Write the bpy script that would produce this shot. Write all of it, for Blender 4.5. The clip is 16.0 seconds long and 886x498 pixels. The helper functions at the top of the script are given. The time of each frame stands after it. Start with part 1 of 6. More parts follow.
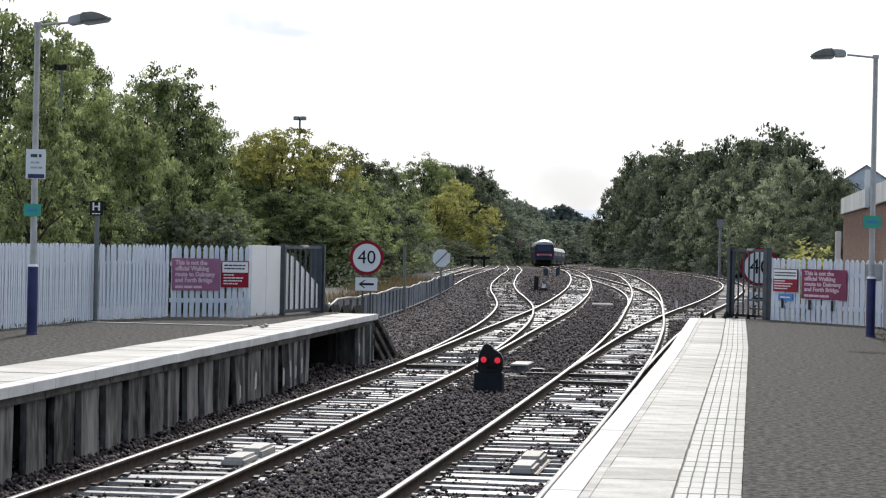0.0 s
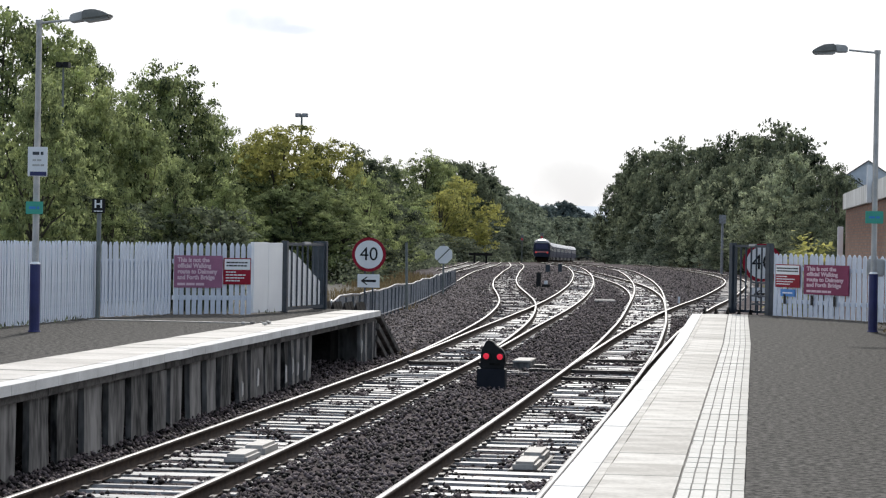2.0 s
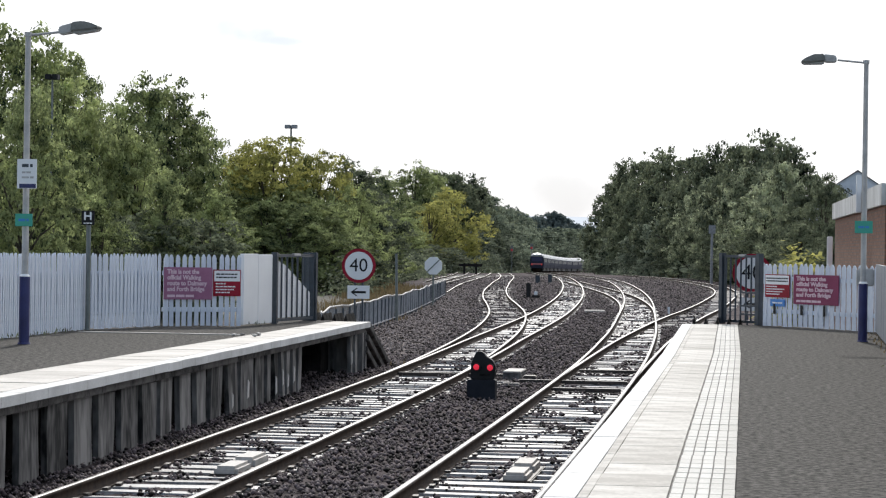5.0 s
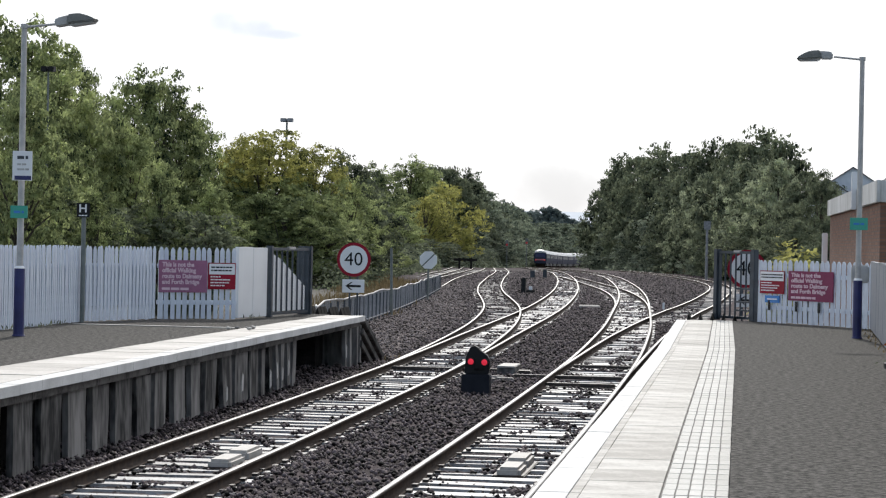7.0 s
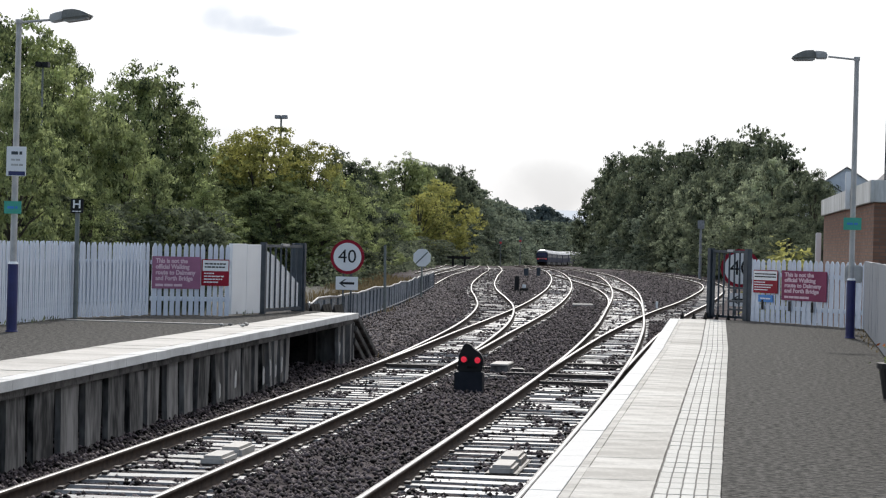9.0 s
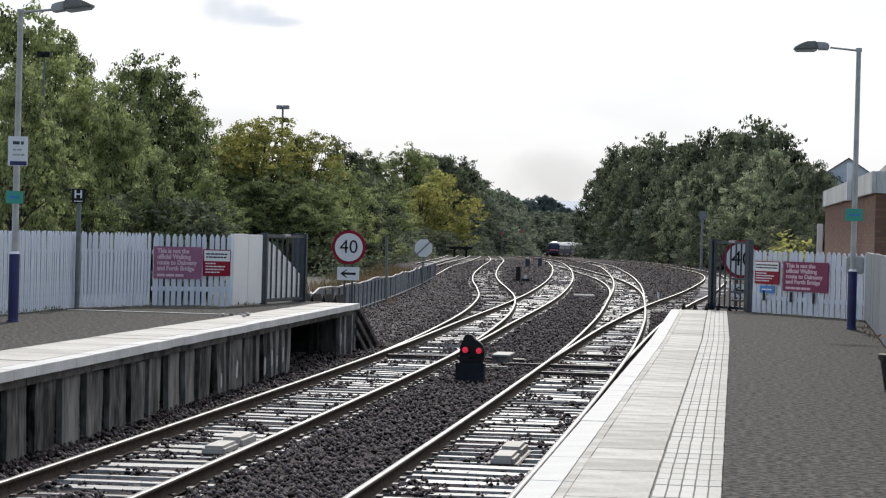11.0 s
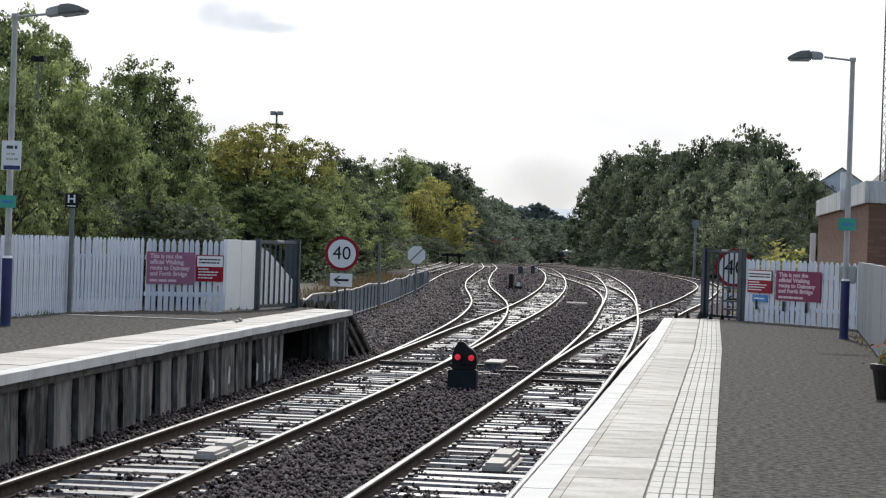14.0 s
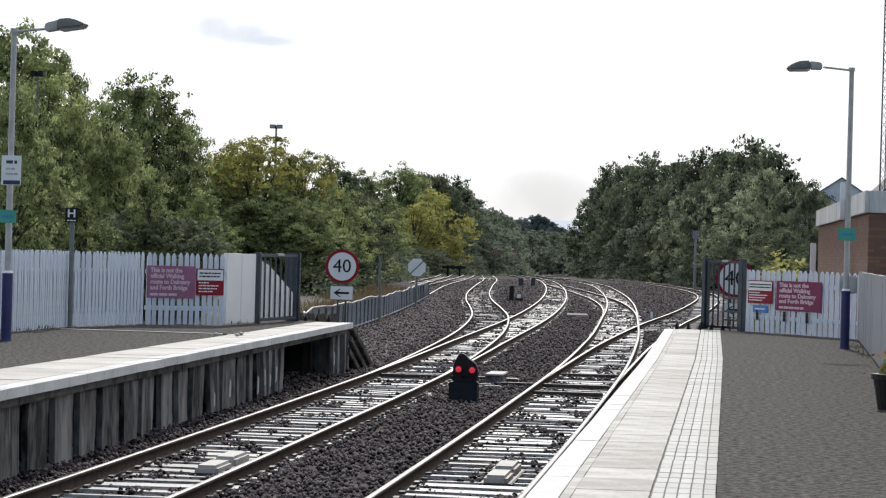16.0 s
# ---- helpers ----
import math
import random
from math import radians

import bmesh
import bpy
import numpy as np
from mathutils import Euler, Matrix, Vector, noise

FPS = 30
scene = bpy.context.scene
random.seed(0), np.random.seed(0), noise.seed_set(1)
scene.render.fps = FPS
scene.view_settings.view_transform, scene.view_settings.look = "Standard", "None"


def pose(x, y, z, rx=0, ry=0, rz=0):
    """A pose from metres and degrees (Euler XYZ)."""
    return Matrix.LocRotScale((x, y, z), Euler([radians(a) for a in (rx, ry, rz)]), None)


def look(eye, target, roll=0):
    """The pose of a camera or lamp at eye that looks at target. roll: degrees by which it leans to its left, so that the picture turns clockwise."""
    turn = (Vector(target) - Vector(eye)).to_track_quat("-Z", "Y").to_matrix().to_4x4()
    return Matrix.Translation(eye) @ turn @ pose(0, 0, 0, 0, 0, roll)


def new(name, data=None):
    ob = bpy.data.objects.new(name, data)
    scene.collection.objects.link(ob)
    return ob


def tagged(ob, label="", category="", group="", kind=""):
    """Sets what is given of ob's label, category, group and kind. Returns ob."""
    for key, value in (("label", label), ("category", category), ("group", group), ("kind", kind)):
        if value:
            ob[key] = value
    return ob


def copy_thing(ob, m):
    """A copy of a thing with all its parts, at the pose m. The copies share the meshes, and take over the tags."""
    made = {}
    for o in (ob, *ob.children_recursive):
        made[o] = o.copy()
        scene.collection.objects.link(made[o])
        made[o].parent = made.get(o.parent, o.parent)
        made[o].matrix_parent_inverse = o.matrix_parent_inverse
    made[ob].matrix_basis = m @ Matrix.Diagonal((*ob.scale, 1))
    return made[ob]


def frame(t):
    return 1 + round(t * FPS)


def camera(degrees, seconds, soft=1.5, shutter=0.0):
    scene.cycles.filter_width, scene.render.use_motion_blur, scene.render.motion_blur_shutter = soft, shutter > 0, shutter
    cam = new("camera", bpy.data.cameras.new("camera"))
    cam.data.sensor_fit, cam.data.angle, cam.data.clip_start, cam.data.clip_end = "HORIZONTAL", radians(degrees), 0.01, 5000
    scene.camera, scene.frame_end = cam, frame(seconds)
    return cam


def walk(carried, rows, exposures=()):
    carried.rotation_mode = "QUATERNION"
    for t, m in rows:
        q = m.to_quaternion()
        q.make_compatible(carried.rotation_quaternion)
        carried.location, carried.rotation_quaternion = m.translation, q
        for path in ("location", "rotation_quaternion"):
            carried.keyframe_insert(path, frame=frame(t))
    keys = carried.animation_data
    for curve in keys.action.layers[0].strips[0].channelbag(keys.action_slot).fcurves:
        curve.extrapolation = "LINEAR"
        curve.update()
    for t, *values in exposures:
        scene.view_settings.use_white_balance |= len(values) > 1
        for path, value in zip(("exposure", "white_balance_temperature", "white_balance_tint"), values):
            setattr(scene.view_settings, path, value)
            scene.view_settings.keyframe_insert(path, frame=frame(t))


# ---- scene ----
# camera: hand-held at eye height on the platform, long lens
cam = camera(20.2, 16.0, soft=1.2)
walk(cam, [
    (0.0, pose(0, 0, 1.6, 89.843, -1.146, 7.106)),
    (0.5, pose(0, 0, 1.6, 90.039, -1.156, 7.147)),
    (1.0, pose(0, 0, 1.6, 90.086, -1.115, 7.218)),
    (1.5, pose(0, 0, 1.6, 89.986, -1.075, 7.239)),
    (2.0, pose(0, 0, 1.6, 89.762, -0.991, 7.155)),
    (2.5, pose(0, 0, 1.6, 89.628, -1.060, 7.141)),
    (3.0, pose(0, 0, 1.6, 89.717, -0.945, 7.177)),
    (3.5, pose(0, 0, 1.6, 89.949, -0.893, 7.090)),
    (4.0, pose(0, 0, 1.6, 90.018, -0.865, 7.008)),
    (6.5, pose(0, 0, 1.6, 89.989, -0.850, 6.830)),
    (7.0, pose(0, 0, 1.6, 89.892, -1.151, 6.807)),
    (7.5, pose(0, 0, 1.6, 89.777, -1.236, 6.873)),
    (8.0, pose(0, 0, 1.6, 89.767, -1.342, 6.743)),
    (8.5, pose(0, 0, 1.6, 89.812, -1.571, 6.625)),
    (9.0, pose(0, 0, 1.6, 89.843, -1.448, 6.662)),
    (9.5, pose(0, 0, 1.6, 89.772, -1.337, 6.697)),
    (12.0, pose(0, 0, 1.6, 89.602, -1.730, 6.693)),
    (12.5, pose(0, 0, 1.6, 89.614, -1.796, 6.676)),
    (13.0, pose(0, 0, 1.6, 89.719, -1.804, 6.554)),
    (13.5, pose(0, 0, 1.6, 89.793, -1.866, 6.500)),
    (14.0, pose(0, 0, 1.6, 89.789, -1.890, 6.538)),
    (14.5, pose(0, 0, 1.6, 89.830, -1.900, 6.500)),
    (15.0, pose(0, 0, 1.6, 89.898, -1.990, 6.533)),
    (15.5, pose(0, 0, 1.6, 90.012, -1.723, 6.493)),
    (16.0, pose(0, 0, 1.6, 90.072, -1.550, 6.543)),
], exposures=[(0.0, 0.09), (2.0, 0.08), (4.0, 0.14), (6.5, 0.09), (9.5, -0.06), (12.5, -0.14), (14.0, -0.09), (16.0, -0.03)])

# ---- world, sun, exposure ----
SUN_ELEVATION, SUN_AZIMUTH = 35.5, -4.5   # azimuth: degrees to the east of the track's direction
world = bpy.data.worlds.new("sky")
scene.world = world
world.use_nodes = True
wn, wl = world.node_tree.nodes, world.node_tree.links
wn.clear()
w_out, w_bg = wn.new("ShaderNodeOutputWorld"), wn.new("ShaderNodeBackground")
w_sky = wn.new("ShaderNodeTexSky")
w_sky.sky_type, w_sky.sun_disc = "NISHITA", False
w_sky.sun_elevation, w_sky.sun_rotation = radians(SUN_ELEVATION), radians(SUN_AZIMUTH)
w_co, w_map = wn.new("ShaderNodeTexCoord"), wn.new("ShaderNodeMapping")
w_map.inputs["Scale"].default_value = (5.0, 5.0, 18.0)
w_map.inputs["Location"].default_value = (0.35, 0.0, 0.6)
w_noise, w_ramp, w_mix = wn.new("ShaderNodeTexNoise"), wn.new("ShaderNodeValToRGB"), wn.new("ShaderNodeMix")
w_noise.inputs["Scale"].default_value, w_noise.inputs["Detail"].default_value = 1.3, 4.0
w_ramp.color_ramp.elements[0].position, w_ramp.color_ramp.elements[1].position = 0.28, 0.46
w_ramp.color_ramp.elements[0].color = (10.2, 10.4, 10.9, 1)
w_ramp.color_ramp.elements[1].color = (11.3, 11.5, 11.9, 1)
w_mix.data_type = "RGBA"
w_sep, w_side = wn.new("ShaderNodeSeparateXYZ"), wn.new("ShaderNodeMapRange")
w_side.inputs["From Min"].default_value, w_side.inputs["From Max"].default_value = -0.7, 0.45   # thin cloud ahead, clearer sky behind
w_side.inputs["To Min"].default_value, w_side.inputs["To Max"].default_value = 0.08, 0.95
wl.new(w_co.outputs["Generated"], w_sep.inputs["Vector"])
wl.new(w_sep.outputs["Y"], w_side.inputs["Value"])
wl.new(w_side.outputs["Result"], w_mix.inputs["Factor"])
w_bg.inputs["Strength"].default_value = 0.097
wl.new(w_co.outputs["Generated"], w_map.inputs["Vector"])
wl.new(w_map.outputs["Vector"], w_noise.inputs["Vector"])
wl.new(w_noise.outputs["Fac"], w_ramp.inputs["Fac"])
w_clear = wn.new("ShaderNodeVectorMath")
w_clear.operation = "SCALE"
w_clear.inputs["Scale"].default_value = 1.5
wl.new(w_sky.outputs["Color"], w_clear.inputs[0])
wl.new(w_clear.outputs["Vector"], w_mix.inputs["A"])
w_lat, w_alt = wn.new("ShaderNodeMath"), wn.new("ShaderNodeMath")
w_lat.operation = w_alt.operation = "DIVIDE"
w_dir = wn.new("ShaderNodeSeparateXYZ")
wl.new(w_co.outputs["Generated"], w_dir.inputs["Vector"])
w_front = wn.new("ShaderNodeMath")
w_front.operation = "MAXIMUM"
wl.new(w_dir.outputs["Y"], w_front.inputs[0])
w_front.inputs[1].default_value = 0.05
for node, axis in ((w_lat, "X"), (w_alt, "Z")):
    wl.new(w_dir.outputs[axis], node.inputs[0])
    wl.new(w_front.outputs[0], node.inputs[1])
w_fray = wn.new("ShaderNodeTexNoise")
w_fray.inputs["Scale"].default_value, w_fray.inputs["Detail"].default_value = 45.0, 4.0
wl.new(w_co.outputs["Generated"], w_fray.inputs["Vector"])


def thin_cloud(before, lat, alt, wide, high, colour, most):
    """A thin grey cloud with frayed edges at that slope sideways and upwards."""
    parts = []
    for source, centre, size in ((w_lat, lat, wide), (w_alt, alt, high)):
        a, b, c = wn.new("ShaderNodeMath"), wn.new("ShaderNodeMath"), wn.new("ShaderNodeMath")
        a.operation, b.operation, c.operation = "SUBTRACT", "DIVIDE", "POWER"
        wl.new(source.outputs[0], a.inputs[0])
        a.inputs[1].default_value = centre
        wl.new(a.outputs[0], b.inputs[0])
        b.inputs[1].default_value = size
        wl.new(b.outputs[0], c.inputs[0])
        c.inputs[1].default_value = 2.0
        parts.append(c)
    total, frayed, fade, mix = wn.new("ShaderNodeMath"), wn.new("ShaderNodeMath"), wn.new("ShaderNodeMapRange"), wn.new("ShaderNodeMix")
    wl.new(parts[0].outputs[0], total.inputs[0])
    wl.new(parts[1].outputs[0], total.inputs[1])
    frayed.operation = "MULTIPLY_ADD"
    wl.new(w_fray.outputs["Fac"], frayed.inputs[0])
    frayed.inputs[1].default_value = 1.8
    wl.new(total.outputs[0], frayed.inputs[2])
    fade.interpolation_type = "SMOOTHSTEP"
    fade.inputs["From Min"].default_value, fade.inputs["From Max"].default_value = 0.8, 2.0
    fade.inputs["To Min"].default_value, fade.inputs["To Max"].default_value = most, 0.0
    wl.new(frayed.outputs[0], fade.inputs["Value"])
    mix.data_type = "RGBA"
    wl.new(fade.outputs["Result"], mix.inputs["Factor"])
    wl.new(before, mix.inputs["A"])
    mix.inputs["B"].default_value = (*colour, 1)
    return mix.outputs["Result"]


w_clouds = w_ramp.outputs["Color"]
for lat, alt, wide, high in ((-0.212, 0.0890, 0.010, 0.0072), (-0.200, 0.0866, 0.014, 0.0052), (-0.187, 0.0842, 0.014, 0.0026)):   # a wedge thinning to one side
    w_clouds = thin_cloud(w_clouds, lat, alt, wide, high, (7.4, 8.0, 9.2), 0.85)
w_clouds = thin_cloud(w_clouds, -0.072, 0.024, 0.026, 0.014, (8.9, 9.1, 9.5), 0.9)
wl.new(w_clouds, w_mix.inputs["B"])
w_low, w_dim = wn.new("ShaderNodeMapRange"), wn.new("ShaderNodeVectorMath")
w_low.inputs["From Max"].default_value, w_low.inputs["To Min"].default_value, w_low.inputs["To Max"].default_value = 0.06, 0.82, 1.0   # greyer towards the horizon
w_dim.operation = "SCALE"
wl.new(w_sep.outputs["Z"], w_low.inputs["Value"])
wl.new(w_mix.outputs["Result"], w_dim.inputs[0])
wl.new(w_low.outputs["Result"], w_dim.inputs["Scale"])
wl.new(w_dim.outputs["Vector"], w_bg.inputs["Color"])
wl.new(w_bg.outputs["Background"], w_out.inputs["Surface"])

sun = new("sun", bpy.data.lights.new("sun", "SUN"))
sun.data.energy, sun.data.angle, sun.data.color = 2.7, radians(3), (1.0, 0.965, 0.91)
sa, se = radians(SUN_AZIMUTH), radians(SUN_ELEVATION)
sun.matrix_world = look((0, 0, 0), (-math.sin(sa) * math.cos(se), -math.cos(sa) * math.cos(se), -math.sin(se)))


# ---- materials ----
def surface(name, dark, light, scale=8.0, rough=0.7, bump=0.2, metal=0.0, fine=60.0, rvar=0.1, island=0.0, spec=0.5, stretch=(1, 1, 1), span=(0.5, 1.0)):
    """Base colour from two scales of noise, with relief, uneven gloss and a shift from piece to piece."""
    m = bpy.data.materials.new(name)
    m.use_nodes = True
    n, l = m.node_tree.nodes, m.node_tree.links
    b = n["Principled BSDF"]
    co, mp = n.new("ShaderNodeTexCoord"), n.new("ShaderNodeMapping")
    mp.inputs["Scale"].default_value = stretch
    l.new(co.outputs["Object"], mp.inputs["Vector"])
    big, small = n.new("ShaderNodeTexNoise"), n.new("ShaderNodeTexNoise")
    for q, s, d in ((big, scale, 3.0), (small, fine, 2.0)):
        q.inputs["Scale"].default_value, q.inputs["Detail"].default_value = s, d
        l.new(mp.outputs["Vector"], q.inputs["Vector"])
    add = n.new("ShaderNodeMath")
    add.operation = "MULTIPLY_ADD"
    l.new(small.outputs["Fac"], add.inputs[0])
    add.inputs[1].default_value = 0.5
    l.new(big.outputs["Fac"], add.inputs[2])
    ramp = n.new("ShaderNodeMapRange")
    ramp.inputs["From Min"].default_value, ramp.inputs["From Max"].default_value = span
    last = add.outputs[0]
    if island:
        ob, geo, s1, s2 = n.new("ShaderNodeObjectInfo"), n.new("ShaderNodeNewGeometry"), n.new("ShaderNodeMath"), n.new("ShaderNodeMath")
        l.new(ob.outputs["Random"], s1.inputs[0])
        l.new(geo.outputs["Random Per Island"], s1.inputs[1])
        s2.operation = "MULTIPLY_ADD"
        l.new(s1.outputs[0], s2.inputs[0])
        s2.inputs[1].default_value = island
        l.new(add.outputs[0], s2.inputs[2])
        s3 = n.new("ShaderNodeMath")
        s3.operation = "SUBTRACT"
        l.new(s2.outputs[0], s3.inputs[0])
        s3.inputs[1].default_value = island
        last = s3.outputs[0]
    l.new(last, ramp.inputs["Value"])
    mix = n.new("ShaderNodeMix")
    mix.data_type = "RGBA"
    mix.inputs["A"].default_value, mix.inputs["B"].default_value = (*dark, 1), (*light, 1)
    l.new(ramp.outputs["Result"], mix.inputs["Factor"])
    l.new(mix.outputs["Result"], b.inputs["Base Color"])
    rr = n.new("ShaderNodeMapRange")
    rr.inputs["To Min"].default_value, rr.inputs["To Max"].default_value = max(0.03, rough - rvar), min(1.0, rough + rvar)
    l.new(big.outputs["Fac"], rr.inputs["Value"])
    l.new(rr.outputs["Result"], b.inputs["Roughness"])
    b.inputs["Metallic"].default_value = metal
    b.inputs["Specular IOR Level"].default_value = spec
    if bump:
        bp = n.new("ShaderNodeBump")
        bp.inputs["Strength"].default_value, bp.inputs["Distance"].default_value = bump, 0.02
        l.new(last, bp.inputs["Height"])
        l.new(bp.outputs["Normal"], b.inputs["Normal"])
    return m


def foliage(name, dark, light):
    """Leaves: matt green with some light passing through, shifted from leaf to leaf and tree to tree, with lit and
    shaded boughs put in as colour.
    """
    m = bpy.data.materials.new(name)
    m.use_nodes = True
    n, l = m.node_tree.nodes, m.node_tree.links
    b, out = n["Principled BSDF"], n["Material Output"]
    ob, geo, co, ns = n.new("ShaderNodeObjectInfo"), n.new("ShaderNodeNewGeometry"), n.new("ShaderNodeTexCoord"), n.new("ShaderNodeTexNoise")
    ns.inputs["Scale"].default_value, ns.inputs["Detail"].default_value = 0.9, 3.0
    l.new(co.outputs["Object"], ns.inputs["Vector"])
    a1, a2 = n.new("ShaderNodeMath"), n.new("ShaderNodeMath")
    a1.operation = a2.operation = "MULTIPLY_ADD"
    l.new(geo.outputs["Random Per Island"], a1.inputs[0])
    a1.inputs[1].default_value = 0.3
    # strong bough-sized noise paints sunlit and shaded clumps into the leaf colour
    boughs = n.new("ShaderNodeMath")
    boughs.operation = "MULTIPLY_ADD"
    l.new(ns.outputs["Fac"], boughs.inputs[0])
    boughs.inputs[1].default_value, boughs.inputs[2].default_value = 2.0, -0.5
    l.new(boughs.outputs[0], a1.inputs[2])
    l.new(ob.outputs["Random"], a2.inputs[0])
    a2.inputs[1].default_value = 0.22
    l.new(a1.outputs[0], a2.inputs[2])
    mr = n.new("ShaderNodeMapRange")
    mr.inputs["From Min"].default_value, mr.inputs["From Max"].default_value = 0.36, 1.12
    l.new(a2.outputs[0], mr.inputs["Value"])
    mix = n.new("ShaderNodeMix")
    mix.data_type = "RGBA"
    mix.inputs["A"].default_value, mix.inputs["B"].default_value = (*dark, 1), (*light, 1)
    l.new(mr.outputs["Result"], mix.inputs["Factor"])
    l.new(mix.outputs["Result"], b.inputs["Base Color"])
    b.inputs["Roughness"].default_value = 0.75
    b.inputs["Specular IOR Level"].default_value = 0.06
    tr, ms = n.new("ShaderNodeBsdfTranslucent"), n.new("ShaderNodeMixShader")
    l.new(mix.outputs["Result"], tr.inputs["Color"])
    ms.inputs["Fac"].default_value = 0.5
    l.new(b.outputs["BSDF"], ms.inputs[1])
    l.new(tr.outputs["BSDF"], ms.inputs[2])
    l.new(ms.outputs["Shader"], out.inputs["Surface"])
    return m


def glow(name, colour, strength):
    m = surface(name, colour, colour, bump=0)
    b = m.node_tree.nodes["Principled BSDF"]
    b.inputs["Emission Color"].default_value, b.inputs["Emission Strength"].default_value = (*colour, 1), strength
    return m


BALLAST = surface("ballast", (0.016, 0.0132, 0.0134), (0.138, 0.112, 0.114), 0.9, 0.95, 1.0, fine=7, spec=0.05)
CESS = surface("pale_old_ballast", (0.045, 0.037, 0.034), (0.27, 0.232, 0.222), 0.7, 0.95, 1.0, fine=6, spec=0.05)
CESS_STONE = surface("pale_ballast_stone", (0.028, 0.023, 0.021), (0.27, 0.23, 0.22), 3.0, 0.8, 0.3, fine=40, island=1.0, spec=0.1)
STONE = surface("ballast_stone", (0.005, 0.0041, 0.0041), (0.165, 0.133, 0.134), 3.0, 0.75, 0.3, fine=40, island=1.1, spec=0.15)
EARTH = surface("earth", (0.022, 0.020, 0.014), (0.066, 0.056, 0.038), 0.4, 0.9, 0.6, fine=6)
SLEEPER = surface("wet_sleeper", (0.09, 0.086, 0.083), (0.42, 0.412, 0.408), 3.0, 0.48, 0.3, fine=22, rvar=0.18, island=0.4, spec=0.3)
TIMBER = surface("old_timber_sleeper", (0.06, 0.054, 0.050), (0.34, 0.318, 0.305), 4.0, 0.65, 0.4, fine=12, rvar=0.15, island=0.4, spec=0.2)
RUST = surface("rusted_steel", (0.022, 0.016, 0.013), (0.085, 0.06, 0.046), 6.0, 0.8, 0.3, fine=50, spec=0.12)
POLISHED = surface("polished_rail", (0.24, 0.232, 0.222), (0.42, 0.41, 0.395), 3.0, 0.36, 0.05, metal=1.0)
CHAIR = surface("rail_fastening", (0.02, 0.016, 0.014), (0.07, 0.05, 0.04), 9.0, 0.6, 0.3)
ASPHALT = surface("platform_asphalt", (0.018, 0.017, 0.0155), (0.146, 0.1375, 0.126), 15.0, 0.92, 0.8, fine=38, spec=0.08, span=(0.62, 0.90))
COPING = surface("coping_slab", (0.40, 0.380, 0.360), (0.66, 0.634, 0.605), 2.0, 0.6, 0.15, fine=30, island=0.22)
CREAM_COPING = surface("cream_coping_slab", (0.34, 0.315, 0.285), (0.56, 0.53, 0.49), 1.6, 0.7, 0.15, fine=20, island=0.25)
NEAR_COPING = surface("pale_coping_slab", (0.42, 0.395, 0.355), (0.73, 0.70, 0.645), 2.6, 0.8, 0.2, fine=22, island=0.3, spec=0.2)
WHITE_LINE = surface("white_line_paint", (0.54, 0.53, 0.51), (0.76, 0.75, 0.73), 1.6, 0.7, 0.1, fine=45, spec=0.2)
TACTILE = surface("tactile_paving", (0.48, 0.462, 0.42), (0.70, 0.68, 0.635), 3.0, 0.8, 0.15, island=0.18, spec=0.2)
GROOVE = surface("grimy_groove", (0.13, 0.125, 0.115), (0.28, 0.27, 0.25), 5.0, 0.9, 0.3)
JOINT = surface("dirty_joint", (0.10, 0.095, 0.085), (0.22, 0.21, 0.19), 5.0, 0.9, 0.3)
CONCRETE = surface("weathered_concrete", (0.012, 0.011, 0.0105), (0.33, 0.312, 0.295), 3.2, 0.85, 0.5, fine=11, island=0.25, stretch=(1, 1, 0.3))
BEAM = surface("grimy_concrete_beam", (0.018, 0.017, 0.016), (0.17, 0.16, 0.15), 3.0, 0.9, 0.5, fine=20, island=0.2, spec=0.2)
# grime plus the shade of the trestle gaps, both put into the colour
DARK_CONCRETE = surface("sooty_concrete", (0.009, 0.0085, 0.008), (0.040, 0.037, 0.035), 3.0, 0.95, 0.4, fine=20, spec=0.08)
# white paint with the blue of skylit shade mixed into its colour
WHITE_WOOD = surface("white_painted_picket", (0.54, 0.585, 0.675), (0.74, 0.785, 0.855), 3.0, 0.5, 0.15, fine=25, island=0.2, stretch=(1, 1, 0.4))
GREY_BOARD = surface("blue_grey_board_paint", (0.17, 0.185, 0.215), (0.27, 0.29, 0.325), 1.5, 0.55, 0.1, fine=14, stretch=(1, 1, 0.4))
GREY_STEEL = surface("galvanised_steel", (0.34, 0.335, 0.33), (0.52, 0.51, 0.50), 5.0, 0.5, 0.1, metal=0.2)
RAILING_GREY = surface("dull_galvanised_steel", (0.18, 0.185, 0.20), (0.36, 0.365, 0.385), 5.0, 0.5, 0.1)
LAMP_GREY = surface("lamp_canopy_grey", (0.13, 0.135, 0.125), (0.25, 0.25, 0.235), 6.0, 0.5, 0.1)
NAVY = surface("navy_paint", (0.011, 0.014, 0.08), (0.024, 0.029, 0.14), 4.0, 0.4, 0.1)
GATE_GREY = surface("dark_grey_gate_paint", (0.024, 0.032, 0.042), (0.056, 0.070, 0.088), 5.0, 0.45, 0.1)
POST_GREY = surface("dull_green_grey_paint", (0.10, 0.12, 0.12), (0.18, 0.20, 0.19), 5.0, 0.5, 0.1)
BLACK = surface("black_paint", (0.006, 0.006, 0.007), (0.02, 0.02, 0.021), 5.0, 0.55, 0.1, spec=0.25)
SIGN_WHITE = surface("sign_white", (0.74, 0.75, 0.77), (0.82, 0.83, 0.84), 2.0, 0.4, 0.0)
